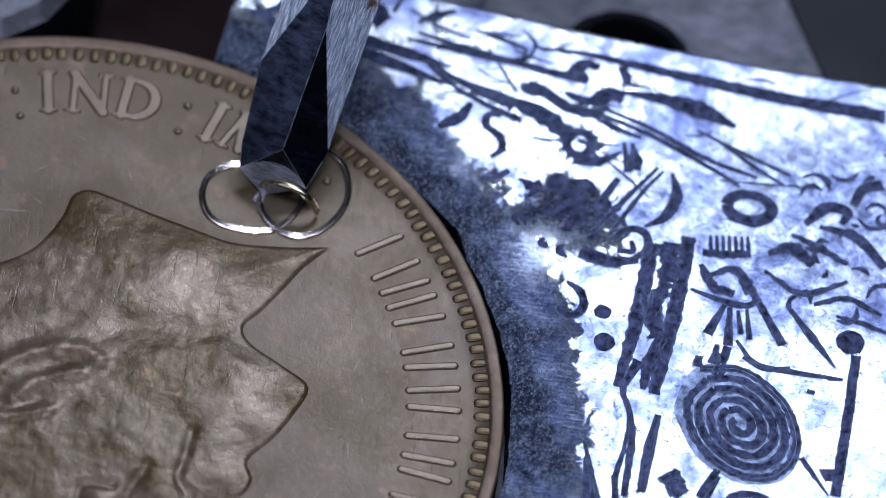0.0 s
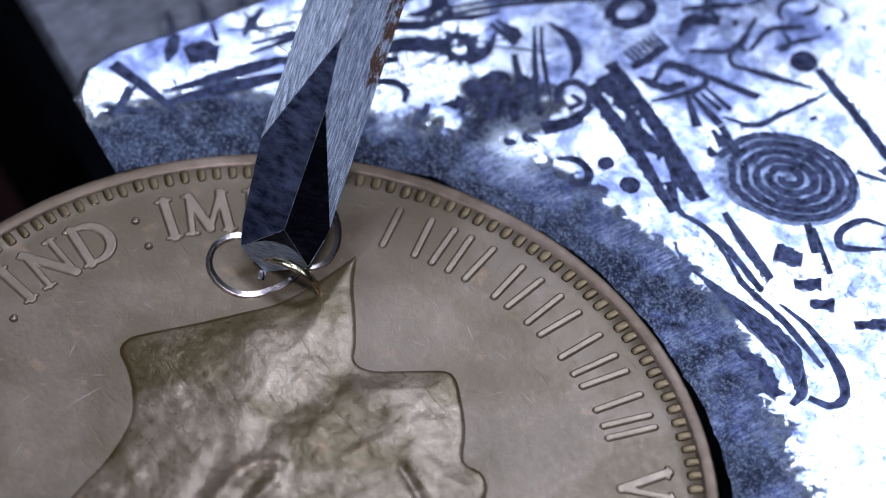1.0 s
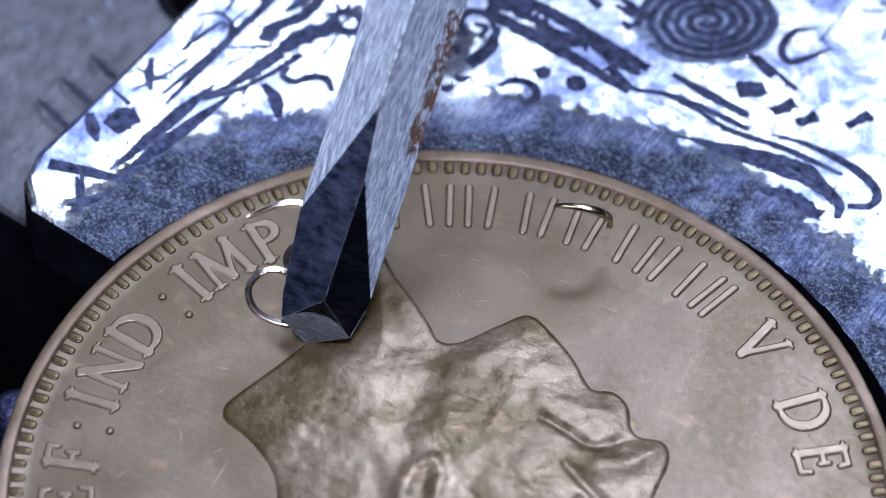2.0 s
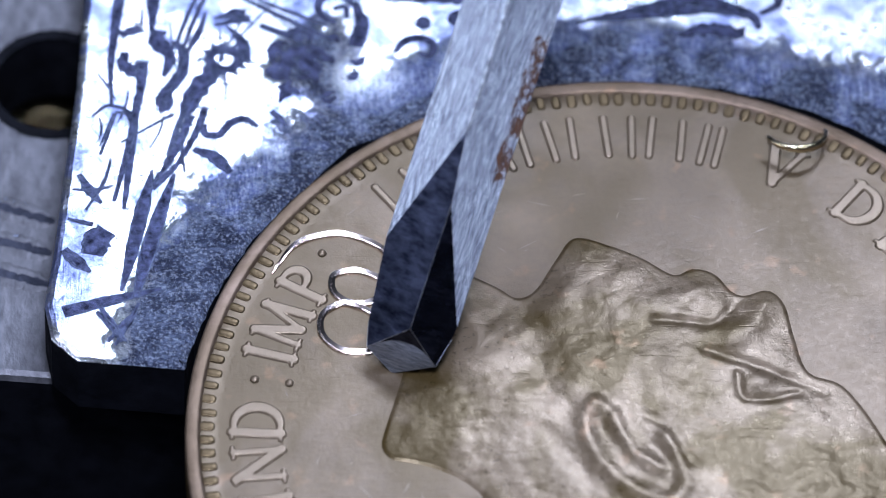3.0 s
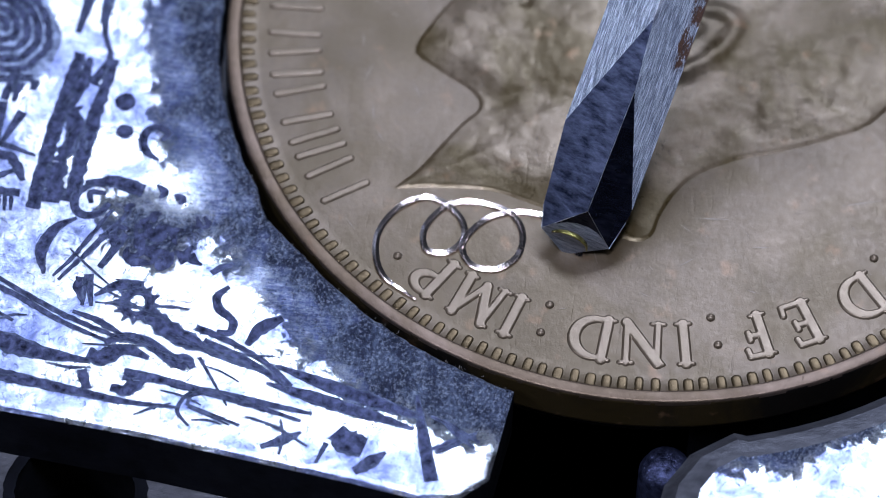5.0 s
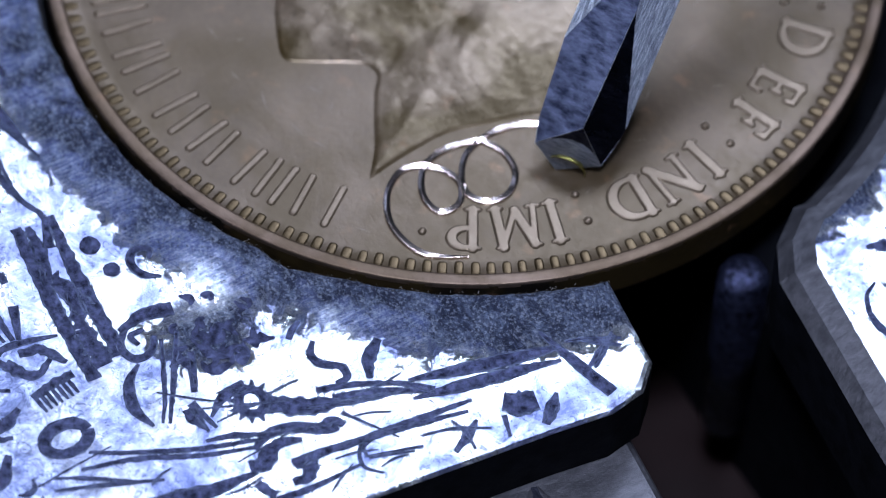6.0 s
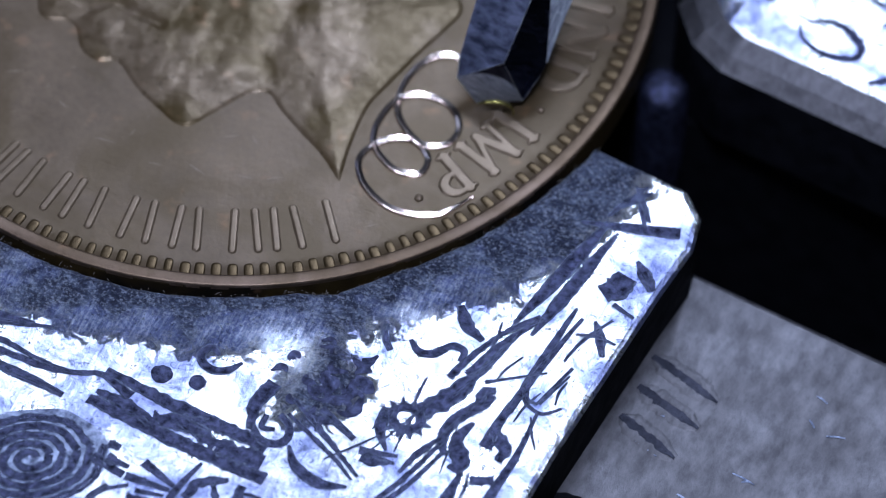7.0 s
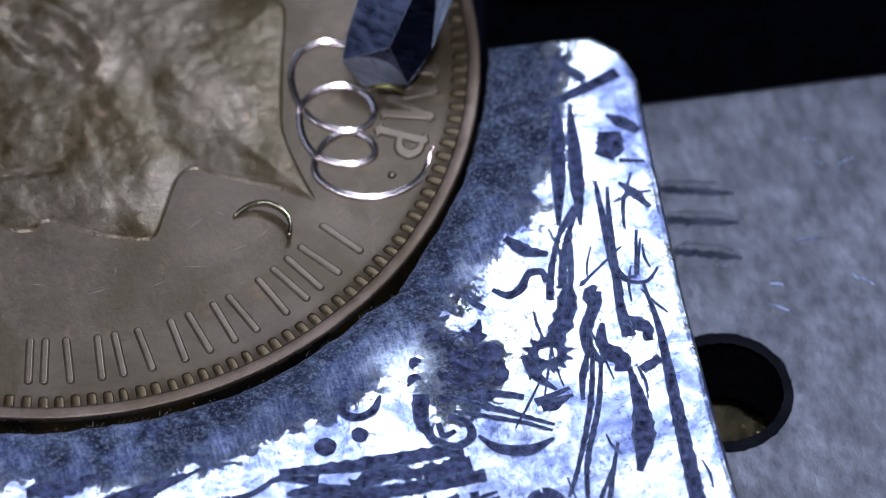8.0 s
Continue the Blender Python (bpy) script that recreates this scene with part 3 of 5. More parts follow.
# when the graver passes each place of the coil
PASS = ((0.0, (9.3, -5.5)), (0.5, (9.0, -5.3)), (1.0, (8.55, -4.95)), (1.5, (8.25, -4.3)), (1.7, (8.2, -4.2)), (2.8, (8.15, -3.1)), (3.0, (8.2, -2.8)), (3.5, (8.4, -2.25)),
        (4.0, (8.85, -1.78)), (4.5, (9.2, -1.65)), (4.7, (9.3, -1.62)), (5.8, (10.4, -1.97)), (6.0, (10.5, -2.05)), (6.5, (10.75, -2.45)), (7.0, (10.95, -2.85)),
        (7.5, (10.92, -3.5)), (8.0, (10.9, -3.75)))
START = min((i for i in range(len(coil)) if coil_run[i] > 0.6 * coil_run[-1]), key=lambda i: (coil[i] - Vector((9.3, -5.5, 0))).length)
part("engraved_scroll", cut_strip(0, START), BRIGHT_CUT, coin, "bright freshly cut scroll of loops", smooth=False)
pass_time, pass_step = [], []
for t, p in PASS:
    low = pass_step[-1] if pass_step else START
    pass_step.append(max(low, min(range(START, len(coil)), key=lambda i: (coil[i] - Vector((*p, 0))).length)))
    pass_time.append(t)
fresh_cuts = []
for i in range(START, len(coil) - 1, 2):
    j = min(i + 2, len(coil) - 1)
    piece = part("fresh_cut", cut_strip(i, j), BRIGHT_CUT, coin, smooth=False)
    fresh_cuts.append((piece, float(np.interp(i, pass_step, pass_time))))

# nicks and short scratches in the worn field
def nick(x, y, turn, long, wide):
    bm = from_arrays([(-long / 2, 0, 0.003), (0, -wide / 2, 0.005), (long / 2, 0, 0.003), (0, wide / 2, 0.005), (0, 0, 0.003)],
                     [(0, 1, 4), (1, 2, 4), (2, 3, 4), (3, 0, 4)])
    ob = part("scratch", bm, NICKED, coin, smooth=False)
    ob.matrix_basis = pose(x * MM, y * MM, 0.002 * MM, 0, 0, turn)


for x, y, turn, long, wide in ((7.35, 2.85, 95, 1.5, 0.07), (5.85, 8.1, 108, 1.7, 0.06), (7.9, 2.0, 60, 0.6, 0.05), (9.6, -1.0, 20, 0.7, 0.05), (9.3, 2.2, 130, 0.8, 0.05),
                               (10.2, 4.6, 75, 0.6, 0.04), (8.3, 4.7, 100, 0.9, 0.05), (4.6, -9.6, 10, 0.8, 0.05), (5.6, -9.2, 35, 0.6, 0.05), (2.9, -10.0, -15, 1.0, 0.05),
                               (1.5, -10.4, 12, 0.7, 0.04), (-0.6, -10.2, 5, 0.9, 0.05), (-2.6, -9.4, -20, 0.6, 0.05), (9.5, -9.7, 40, 0.7, 0.04), (10.9, 0.9, 70, 0.5, 0.04),
                               (3.4, -8.2, 30, 0.9, 0.05), (4.3, -8.0, -40, 0.5, 0.05), (12.3, -9.0, 55, 0.6, 0.04), (-4.8, -8.8, 25, 0.8, 0.05), (6.6, 5.9, 120, 0.7, 0.05)):
    nick(x, y, turn, long, wide)
rng = random.Random(21)
for k in range(45):
    r, a = 12.4 * rng.random() ** 0.5, rng.uniform(-2.4, 0.9)
    nick(r * math.cos(a), r * math.sin(a), rng.gauss(20, 60), rng.choice((0.14, 0.2, 0.26, 0.4)), rng.uniform(0.02, 0.045))

# ---- the engraver's vise ----
vise = empty("vise", "engraver's vise with a scraped, practice-engraved jaw", "vise")


def block(outline, top, bottom, bevel, drop, hole=None):
    """A plate with a bevelled upper edge; hole: (x, y, radius) of a round hole in its top."""
    pts = [Vector((*p, 0)) for p in outline]
    n = len(pts)
    if sum(pts[i].x * pts[(i + 1) % n].y - pts[(i + 1) % n].x * pts[i].y for i in range(n)) < 0:
        pts.reverse()
    inner = []
    for i in range(n):
        a, b, c = pts[i - 1], pts[i], pts[(i + 1) % n]
        d1, d2 = (b - a).normalized(), (c - b).normalized()
        n1, n2 = Vector((-d1.y, d1.x, 0)), Vector((-d2.y, d2.x, 0))
        m = (n1 + n2).normalized()
        inner.append(b + m * (bevel / max(0.5, m.dot(n1))))
    bm = bmesh.new()
    low = [bm.verts.new((p.x, p.y, bottom)) for p in pts]
    mid = [bm.verts.new((p.x, p.y, top - drop)) for p in pts]
    mid2 = [bm.verts.new(((p.x * 0.6 + q.x * 0.4), (p.y * 0.6 + q.y * 0.4), top - drop * 0.35)) for p, q in zip(pts, inner)]
    up = [bm.verts.new((q.x, q.y, top)) for q in inner]
    for ring_a, ring_b in ((low, mid), (mid, mid2), (mid2, up)):
        for i in range(n):
            k = (i + 1) % n
            bm.faces.new((ring_a[i], ring_a[k], ring_b[k], ring_b[i]))
    edges = [bm.edges.get((up[i], up[(i + 1) % n])) for i in range(n)]
    if hole:
        x, y, r = hole
        loop = [bm.verts.new((x + r * math.cos(a), y + r * math.sin(a), top)) for a in np.linspace(0, 2 * math.pi, 49)[:-1]]
        deep = [bm.verts.new((v.co.x, v.co.y, top - 6)) for v in loop]
        for i in range(48):
            k = (i + 1) % 48
            edges.append(bm.edges.new((loop[i], loop[k])))
            bm.faces.new((loop[k], loop[i], deep[i], deep[k]))
        bm.faces.new(deep)
    bmesh.ops.triangle_fill(bm, edges=edges, use_beauty=True, normal=(0, 0, 1))
    bm.faces.new(low[::-1])
    return bm


def seat_arc(a0, a1, step=1.5):
    """The ragged edge of the coin's seat in a jaw."""
    out = []
    for k in range(int(abs(a1 - a0) / step) + 1):
        a = a0 + (a1 - a0) * k / int(abs(a1 - a0) / step)
        r = float(np.interp(a, (-170, -120, -109, -95, -85, -77, -70, -64, -58, -53, -49, -44, -35, -25, -11), (15.9, 15.95, 15.85, 15.66, 15.64, 15.68, 15.66, 15.64, 15.62, 15.9, 15.70, 15.58, 15.58, 15.60, 15.72)))
        r += 0.08 * noise.noise(Vector((a * 0.35, 1.7, 0))) + 0.05 * noise.noise(Vector((a * 1.9, 5.0, 0))) + 0.03 * noise.noise(Vector((a * 5.3, 2.0, 0)))
        out.append((r * math.cos(radians(a)), r * math.sin(radians(a))))
    return out


jaw_line = [(17.0, -3.28), (19.1, -3.5), (20.0, -4.4), (20.25, -5.8), (19.95, -8.0), (19.2, -15.4), (18.85, -20.6), (18.7, -23.7), (18.65, -27.0), (18.6, -33.0),
            (-18.6, -33.0), (-18.85, -20.6), (-20.2, -5.8), (-19.1, -3.5), (-17.0, -3.28)] + seat_arc(-169, -11.4, 0.6)
# the jaw's walls are coloured nearly black in place of shade
jaw = part("jaw", block(jaw_line, -0.06, -3.0, 0.28, 0.22), JAW, vise, "scraped bright metal jaw with dark practice engraving", smooth=False, sides=SHADED_STEEL)

far_line = [(15.5, 4.6), (16.6, 3.2), (18.0, 2.45), (25.0, 1.75), (30.0, 1.4), (30.0, 33.0), (-30.0, 33.0), (-30.0, 1.4), (-18.0, 2.45), (-16.6, 3.2), (-15.5, 4.6)] + [
    (16.35 * math.cos(radians(a)), 16.35 * math.sin(radians(a))) for a in range(162, 17, -3)]
# here too the walls' shade is painted in; the bevel takes the body's steel
far_jaw = part("jaw", block(far_line, -0.2, -5.0, 1.3, 0.75), JAW, vise, "second jaw with broad bevelled edges", smooth=False, sides=SHADED_STEEL, chamfer=BODY)

# shade on the body's outer walls comes from their dark colour
vise_body = part("body", block([(-34, -4.5), (14, -4.1), (34, -6.0), (34, -20.0), (24.3, -23.7), (20.8, -25.4), (15, -29), (-34, -38)], -3.02, -16.0, 0.3, 0.3, (20.1, -17.75, 2.2)), BODY, vise, "scuffed grey milled steel vise body", smooth=False, sides=SHADED_STEEL)
# this half shows only in the gap; its colour holds the gap's shade
part("body", block([(-34, 3.0), (-34, 38), (34, 38), (34, 3.0)], -5.1, -16.0, 0.3, 0.3), SHADED_STEEL, vise, "steel half of the body, gap shade painted in near black", smooth=False)
part("base", lathe([(10, -70), (40, -69.5), (44, -60), (46, -40), (42, -20), (38, -16.1), (2, -16.05)], 96), BASE_RED, vise, "dark maroon base of the vise")
# ledge kept almost black so the gap round the coin looks unlit
part("seat", lathe([(4.0, -3.0), (14.6, -2.99), (14.8, -2.6), (14.8, -1.75), (14.6, -1.68), (3.0, -1.66)], 96), SHADED_STEEL, vise, "ledge under the coin, coloured near black for shade")
bm = lathe([(0.4, -9.5), (1.9, -9.5), (2.15, -9.2), (2.25, -8.9), (1.8, -8.4), (2.24, -8.0), (1.8, -7.5), (2.24, -7.1), (1.2, -6.9), (1.0, -7.6), (0.2, -7.6)], 32)
bmesh.ops.translate(bm, vec=(20.1, -17.75, 0.6), verts=bm.verts)
part("screw", bm, SCREW, vise, "dull brass threaded screw sunk in its hole")
bm = lathe([(0.3, -14.0), (0.85, -13.9), (0.95, -8.0), (0.95, -4.6), (0.8, -4.2), (0.5, -4.0), (0.1, -3.95)], 24)
bmesh.ops.translate(bm, vec=(15.95, 2.4, 1.3), verts=bm.verts)
part("pin", bm, ENGRAVED, vise, "dark grey rounded steel pin in the gap")


def mark(points, widths, height=-0.05, mat=None, name="engraved_line", ragged=0.18, parent=None):
    """An engraved line on the jaw: a shallow dark furrow with a width that swells and tapers."""
    line = spline([(*p, 0) for p in points], 0.07)
    if parent is None:  # stop short of the jaw's outer edge
        inside = [p for p in line if p.x < np.interp(p.y, (-33, -27, -23.7, -20.6, -15.4, -8), (18.6, 18.65, 18.7, 18.85, 19.2, 19.95)) - 0.3]
        line = inside if len(inside) > 2 else line
    verts, faces = [], []
    n = len(line)
    for i, p in enumerate(line):
        way = (line[min(i + 1, n - 1)] - line[max(i - 1, 0)]).normalized()
        side = Vector((-way.y, way.x, 0))
        w = float(np.interp(i / (n - 1), np.linspace(0, 1, len(widths)), widths)) / 2
        l = w * (1 + ragged * noise.noise(Vector((p.x * 4.1, p.y * 4.1, 1))))
        r = w * (1 + ragged * noise.noise(Vector((p.x * 4.1, p.y * 4.1, 7))))
        for u, z in ((-1.0 * l - 0.022, 0.012), (-0.86 * l + 0.01, 0.018), (0.0, 0.0), (0.86 * r - 0.01, 0.018), (r + 0.022, 0.012)):
            verts.append(p + side * u + Vector((0, 0, height + z)))
    for i in range(n - 1):
        for k in range(4):
            faces.append((i * 5 + k, i * 5 + k + 1, (i + 1) * 5 + k + 1, (i + 1) * 5 + k))
    bm = from_arrays(verts, faces)
    bm.normal_update()
    for f in bm.faces:
        if f.normal.z < 0:
            f.normal_flip()
    ob = part(name, bm, mat or ENGRAVED, parent or jaw)
    if mat is None:  # the worn shoulders of the cut
        ob.data.materials.append(SHOULDER)
        for f in ob.data.polygons:
            f.material_index = 1 if f.index % 4 in (0, 3) else 0
    return ob


def ring_mark(cx, cy, rx, ry, turn, w, a0=0, a1=360):
    c, s = math.cos(radians(turn)), math.sin(radians(turn))
    pts = []
    for k in range(17):
        a = radians(a0 + (a1 - a0) * k / 16)
        x, y = rx * math.cos(a), ry * math.sin(a)
        pts.append((cx + c * x - s * y, cy + s * x + c * y))
    return mark(pts, w)


def round_mark(x, y, r, mat=None, name="punched_dot", rough=0.12, height=-0.035, outline=None):
    bm = bmesh.new()
    if outline is None:
        outline = [(x + r * math.cos(2 * math.pi * k / 36), y + r * math.sin(2 * math.pi * k / 36)) for k in range(36)]
    n = len(outline)
    mid = Vector((sum(p[0] for p in outline) / n, sum(p[1] for p in outline) / n, height - 0.01))
    hub = bm.verts.new(mid)
    edge = []
    for k, p in enumerate(outline):
        a = 2 * math.pi * k / n
        q = 1 + rough * noise.noise(Vector((2.2 * math.cos(a) + mid.x, 2.2 * math.sin(a) + mid.y, 4)))
        edge.append(bm.verts.new((mid.x + q * (p[0] - mid.x), mid.y + q * (p[1] - mid.y), height)))
    for k in range(n):
        bm.faces.new((hub, edge[k], edge[(k + 1) % n]))
    return part(name, bm, mat or ENGRAVED, jaw)


def engraved_lines():
    # the toothed ring
    ring_mark(13.93, -16.55, 0.52, 0.44, 0, (0.34, 0.3, 0.36, 0.3))
    for a in range(0, 360, 30):
        c, s = math.cos(radians(a)), math.sin(radians(a))
        mark([(13.93 + 0.6 * c, -16.55 + 0.55 * s), (13.93 + 0.92 * c, -16.55 + 0.85 * s)], (0.22, 0.03))
    mark([(12.3, -14.2), (12.0, -13.9), (11.8, -13.5)], (0.2, 0.24, 0.1))
    # a second ring, a comb of ticks and a looped flourish
    ring_mark(12.2, -22.85, 0.80, 0.58, 90, (0.42, 0.5, 0.36, 0.46))
    for k in range(7):
        mark([(10.75 + 0.03 * k, -21.6 - 0.22 * k), (10.0 + 0.03 * k, -21.7 - 0.22 * k)], (0.05, 0.13, 0.08))
    mark([(9.95, -21.4), (10.0, -22.3), (10.2, -23.1)], (0.30, 0.34, 0.26), ragged=0.5)
    mark([(9.2, -17.1), (8.98, -18.2), (9.2, -19.2)], (0.62, 0.5, 0.2), ragged=0.4)
    mark([(9.15, -18.95), (9.75, -19.45), (10.45, -19.25), (10.45, -18.6), (9.9, -18.2)], (0.2, 0.28, 0.3, 0.26, 0.2))
    mark([(9.5, -18.4), (9.55, -18.95), (10.0, -18.85)], (0.16, 0.2, 0.14))
    for x, y, r in ((6.76, -18.2, 0.36), (5.5, -18.4, 0.44), (7.02, -26.92, 0.60)):
        round_mark(x, y, r * 0.85)
    mark([(7.85, -16.8), (7.45, -17.35), (6.85, -17.5), (6.42, -17.15), (6.6, -16.65), (7.0, -16.85)], (0.08, 0.28, 0.3, 0.3, 0.26, 0.12))
    # single strokes
    mark([(17.86, -10.19), (17.58, -11.47), (17.18, -13.58), (16.92, -15.26), (16.87, -16.54)], (0.10, 0.18, 0.24, 0.27, 0.47))
    mark([(18.65, -13.98), (18.08, -14.46), (17.38, -14.22), (17.13, -13.69)], (0.06, 0.12, 0.12, 0.06))
    mark([(18.39, -12.60), (17.86, -14.12)], (0.04, 0.10))
    mark([(17.96, -14.52), (17.99, -16.37), (17.83, -18.04), (17.55, -20.76), (17.27, -23.87), (17.14, -27.34)], (0.08, 0.27, 0.43, 0.51, 0.55, 0.59))
    mark([(16.79, -15.69), (17.51, -16.33), (17.49, -16.89)], (0.35, 0.55, 0.24), ragged=0.6)
    mark([(17.69, -17.69), (16.91, -17.98)], (0.31, 0.31), ragged=0.6)
    mark([(16.11, -15.77), (15.87, -16.62), (16.33, -17.39), (16.24, -17.91)], (0.16, 0.39, 0.67, 0.51), ragged=0.4)
    mark([(16.52, -17.74), (16.45, -19.43), (16.15, -20.90), (15.68, -22.01)], (0.10, 0.51, 0.82, 0.16))
    mark([(16.24, -14.42), (16.08, -14.95), (15.52, -15.84), (15.37, -16.68), (15.69, -17.42)], (0.39, 0.43, 0.43, 0.39, 0.20))
    mark([(15.42, -13.90), (15.03, -14.87), (14.61, -15.64), (14.24, -16.15)], (0.27, 0.71, 0.75, 0.55), ragged=0.4)
    mark([(13.21, -16.41), (13.28, -17.32), (13.83, -18.08)], (0.47, 0.39, 0.06))
    mark([(14.68, -13.64), (14.64, -13.18), (14.15, -13.14), (13.71, -13.70), (13.20, -13.83), (12.75, -13.48)], (0.16, 0.27, 0.27, 0.29, 0.27, 0.12))
    mark([(16.44, -11.00), (15.64, -12.54), (15.14, -14.04)], (0.16, 0.24, 0.31))
    mark([(16.01, -12.04), (15.62, -13.57), (15.05, -14.97)], (0.08, 0.14, 0.10), ragged=0.5)
    mark([(17.64, -12.80), (15.79, -14.06)], (0.04, 0.10), ragged=0.5)
    mark([(15.62, -17.36), (15.00, -19.18), (14.08, -21.11), (13.56, -23.00)], (0.12, 0.18, 0.18, 0.10), ragged=0.4)
    mark([(15.49, -16.76), (14.77, -19.00), (13.67, -21.36), (13.05, -22.44)], (0.12, 0.18, 0.18, 0.10), ragged=0.4)
    mark([(15.31, -16.78), (14.85, -17.76), (14.58, -18.71)], (0.10, 0.24, 0.10), ragged=0.4)
    mark([(15.28, -20.68), (14.51, -22.50), (13.88, -24.19)], (0.08, 0.18, 0.08), ragged=0.4)
    mark([(14.96, -21.43), (13.96, -22.96), (13.39, -24.03)], (0.06, 0.14, 0.06), ragged=0.4)
    mark([(14.29, -18.11), (12.97, -18.42)], (0.10, 0.31))
    mark([(14.30, -18.43), (13.13, -18.48)], (0.08, 0.24))
    mark([(13.76, -11.45), (14.32, -12.13), (15.06, -12.51)], (0.27, 0.51, 0.16), ragged=0.4)
    mark([(10.69, -19.24), (11.24, -19.89), (12.24, -20.23), (13.21, -19.98)], (0.08, 0.39, 0.43, 0.08))
    mark([(13.37, -19.45), (11.81, -18.46), (10.11, -17.44)], (0.10, 0.20, 0.12), ragged=0.6)
    mark([(12.48, -17.94), (11.11, -17.41)], (0.10, 0.29), ragged=0.5)
    mark([(11.83, -24.89), (12.72, -25.62), (12.60, -26.34), (12.06, -26.15)], (0.20, 0.47, 0.43, 0.20))
    mark([(11.82, -25.40), (11.56, -26.74), (10.44, -27.87)], (0.16, 0.43, 0.31))
    mark([(12.96, -26.52), (13.75, -26.81), (14.08, -27.48)], (0.27, 0.39, 0.43))
    mark([(11.32, -24.43), (10.88, -25.48), (10.33, -26.54)], (0.12, 0.31, 0.16), ragged=0.6)
    mark([(10.31, -23.72), (10.70, -24.49), (10.11, -25.35)], (0.20, 0.59, 0.27), ragged=0.7)
    mark([(10.06, -19.61), (6.80, -19.42), (3.69, -19.05)], (0.51, 0.55, 0.27), ragged=0.3)
    mark([(10.54, -20.87), (7.03, -20.68), (3.61, -20.33)], (0.47, 0.55, 0.39), ragged=0.3)
    mark([(10.18, -20.26), (8.44, -20.29)], (0.86, 0.59), ragged=0.7)
    mark([(7.85, -19.75), (5.96, -20.15)], (0.78, 0.59), ragged=0.7)
    mark([(6.25, -20.44), (4.97, -20.06), (3.74, -19.95)], (0.31, 0.51, 0.20), ragged=0.5)
    mark([(8.44, -20.29), (6.88, -19.85)], (0.51, 0.39), ragged=0.7)
    mark([(3.65, -19.21), (2.02, -19.75), (-0.81, -19.79)], (0.14, 0.25, 0.20), ragged=0.3)
    mark([(2.77, -20.59), (1.19, -20.43), (-0.53, -20.34)], (0.20, 0.39, 0.29))
    mark([(0.42, -21.14), (-0.07, -21.59)], (0.78, 0.67), ragged=0.6)
    mark([(7.83, -22.40), (6.47, -21.93)], (0.16, 0.35))
    mark([(7.75, -22.60), (6.12, -22.69)], (0.14, 0.33))
    mark([(7.68, -22.89), (6.68, -23.09)], (0.08, 0.20))
    mark([(7.78, -23.20), (6.50, -23.41)], (0.08, 0.20))
    mark([(8.61, -23.28), (6.47, -24.59)], (0.24, 0.31))
    mark([(8.30, -21.14), (8.03, -22.13), (7.92, -23.15), (8.35, -23.61)], (0.08, 0.20, 0.27, 0.16))
    mark([(9.44, -21.39), (8.54, -21.92), (8.38, -22.70)], (0.16, 0.39, 0.27), ragged=0.7)
    mark([(8.93, -21.64), (9.41, -22.60), (8.49, -23.29)], (0.12, 0.31, 0.43), ragged=0.7)
    mark([(8.06, -24.70), (6.94, -25.60), (5.84, -26.50)], (0.12, 0.31, 0.04))
    mark([(6.39, -22.96), (5.51, -23.74), (5.39, -24.99), (5.38, -26.82)], (0.08, 0.22, 0.18, 0.10))
    mark([(6.49, -27.18), (3.82, -27.12), (0.47, -26.98)], (0.31, 0.35, 0.35))
    mark([(6.11, -22.33), (5.24, -22.26)], (0.12, 0.43), ragged=0.6)
    mark([(5.51, -21.75), (5.03, -21.74)], (0.20, 0.35), ragged=0.7)
    mark([(0.87, -22.86), (-0.40, -22.36)], (0.24, 0.31))
    mark([(4.68, -25.61), (4.64, -25.89)], (0.16, 0.16))
    mark([(9.55, -23.63), (8.81, -25.07), (9.59, -26.61)], (0.12, 0.27, 0.12), ragged=0.7)
    mark([(8.40, -25.51), (8.86, -26.67), (8.34, -27.92)], (0.12, 0.24, 0.12), ragged=0.7)
    mark([(8.06, -26.34), (7.87, -27.36), (7.65, -28.14)], (0.10, 0.20, 0.10), ragged=0.7)
    mark([(14.60, -14.38), (14.97, -13.24), (15.64, -11.82), (16.54, -10.76)], (0.27, 0.20, 0.16, 0.27), ragged=0.4)
    mark([(15.45, -13.95), (15.89, -12.41), (16.10, -11.75)], (0.10, 0.18, 0.06), ragged=0.4)
    mark([(15.93, -15.23), (15.96, -14.46), (16.28, -14.20)], (0.16, 0.35, 0.20), ragged=0.4)
    mark([(17.05, -14.86), (17.20, -13.16), (17.35, -11.45), (17.51, -9.85)], (0.20, 0.31, 0.24, 0.10))
    mark([(17.82, -14.17), (17.37, -14.03), (17.10, -13.10)], (0.08, 0.14, 0.06))
    mark([(17.95, -12.13), (18.22, -11.05), (18.84, -9.83)], (0.06, 0.12, 0.06))
    mark([(17.78, -14.15), (18.35, -12.25)], (0.06, 0.10))
    mark([(18.11, -8.96), (18.45, -8.48), (18.59, -7.88)], (0.78, 1.02, 0.78), ragged=0.5)
    mark([(18.59, -9.19), (19.60, -9.49)], (0.16, 0.10), ragged=0.4)
    mark([(19.82, -8.38), (19.26, -7.71), (18.66, -7.13)], (0.27, 0.51, 0.08), ragged=0.3)
    mark([(19.62, -8.03), (19.11, -7.51)], (0.16, 0.20), ragged=0.3)
    mark([(19.07, -11.43), (18.70, -10.66), (18.32, -10.16)], (0.08, 0.39, 0.12), ragged=0.4)
    mark([(18.37, -5.71), (17.90, -4.86), (17.53, -4.17)], (0.08, 0.27, 0.20), ragged=0.4)
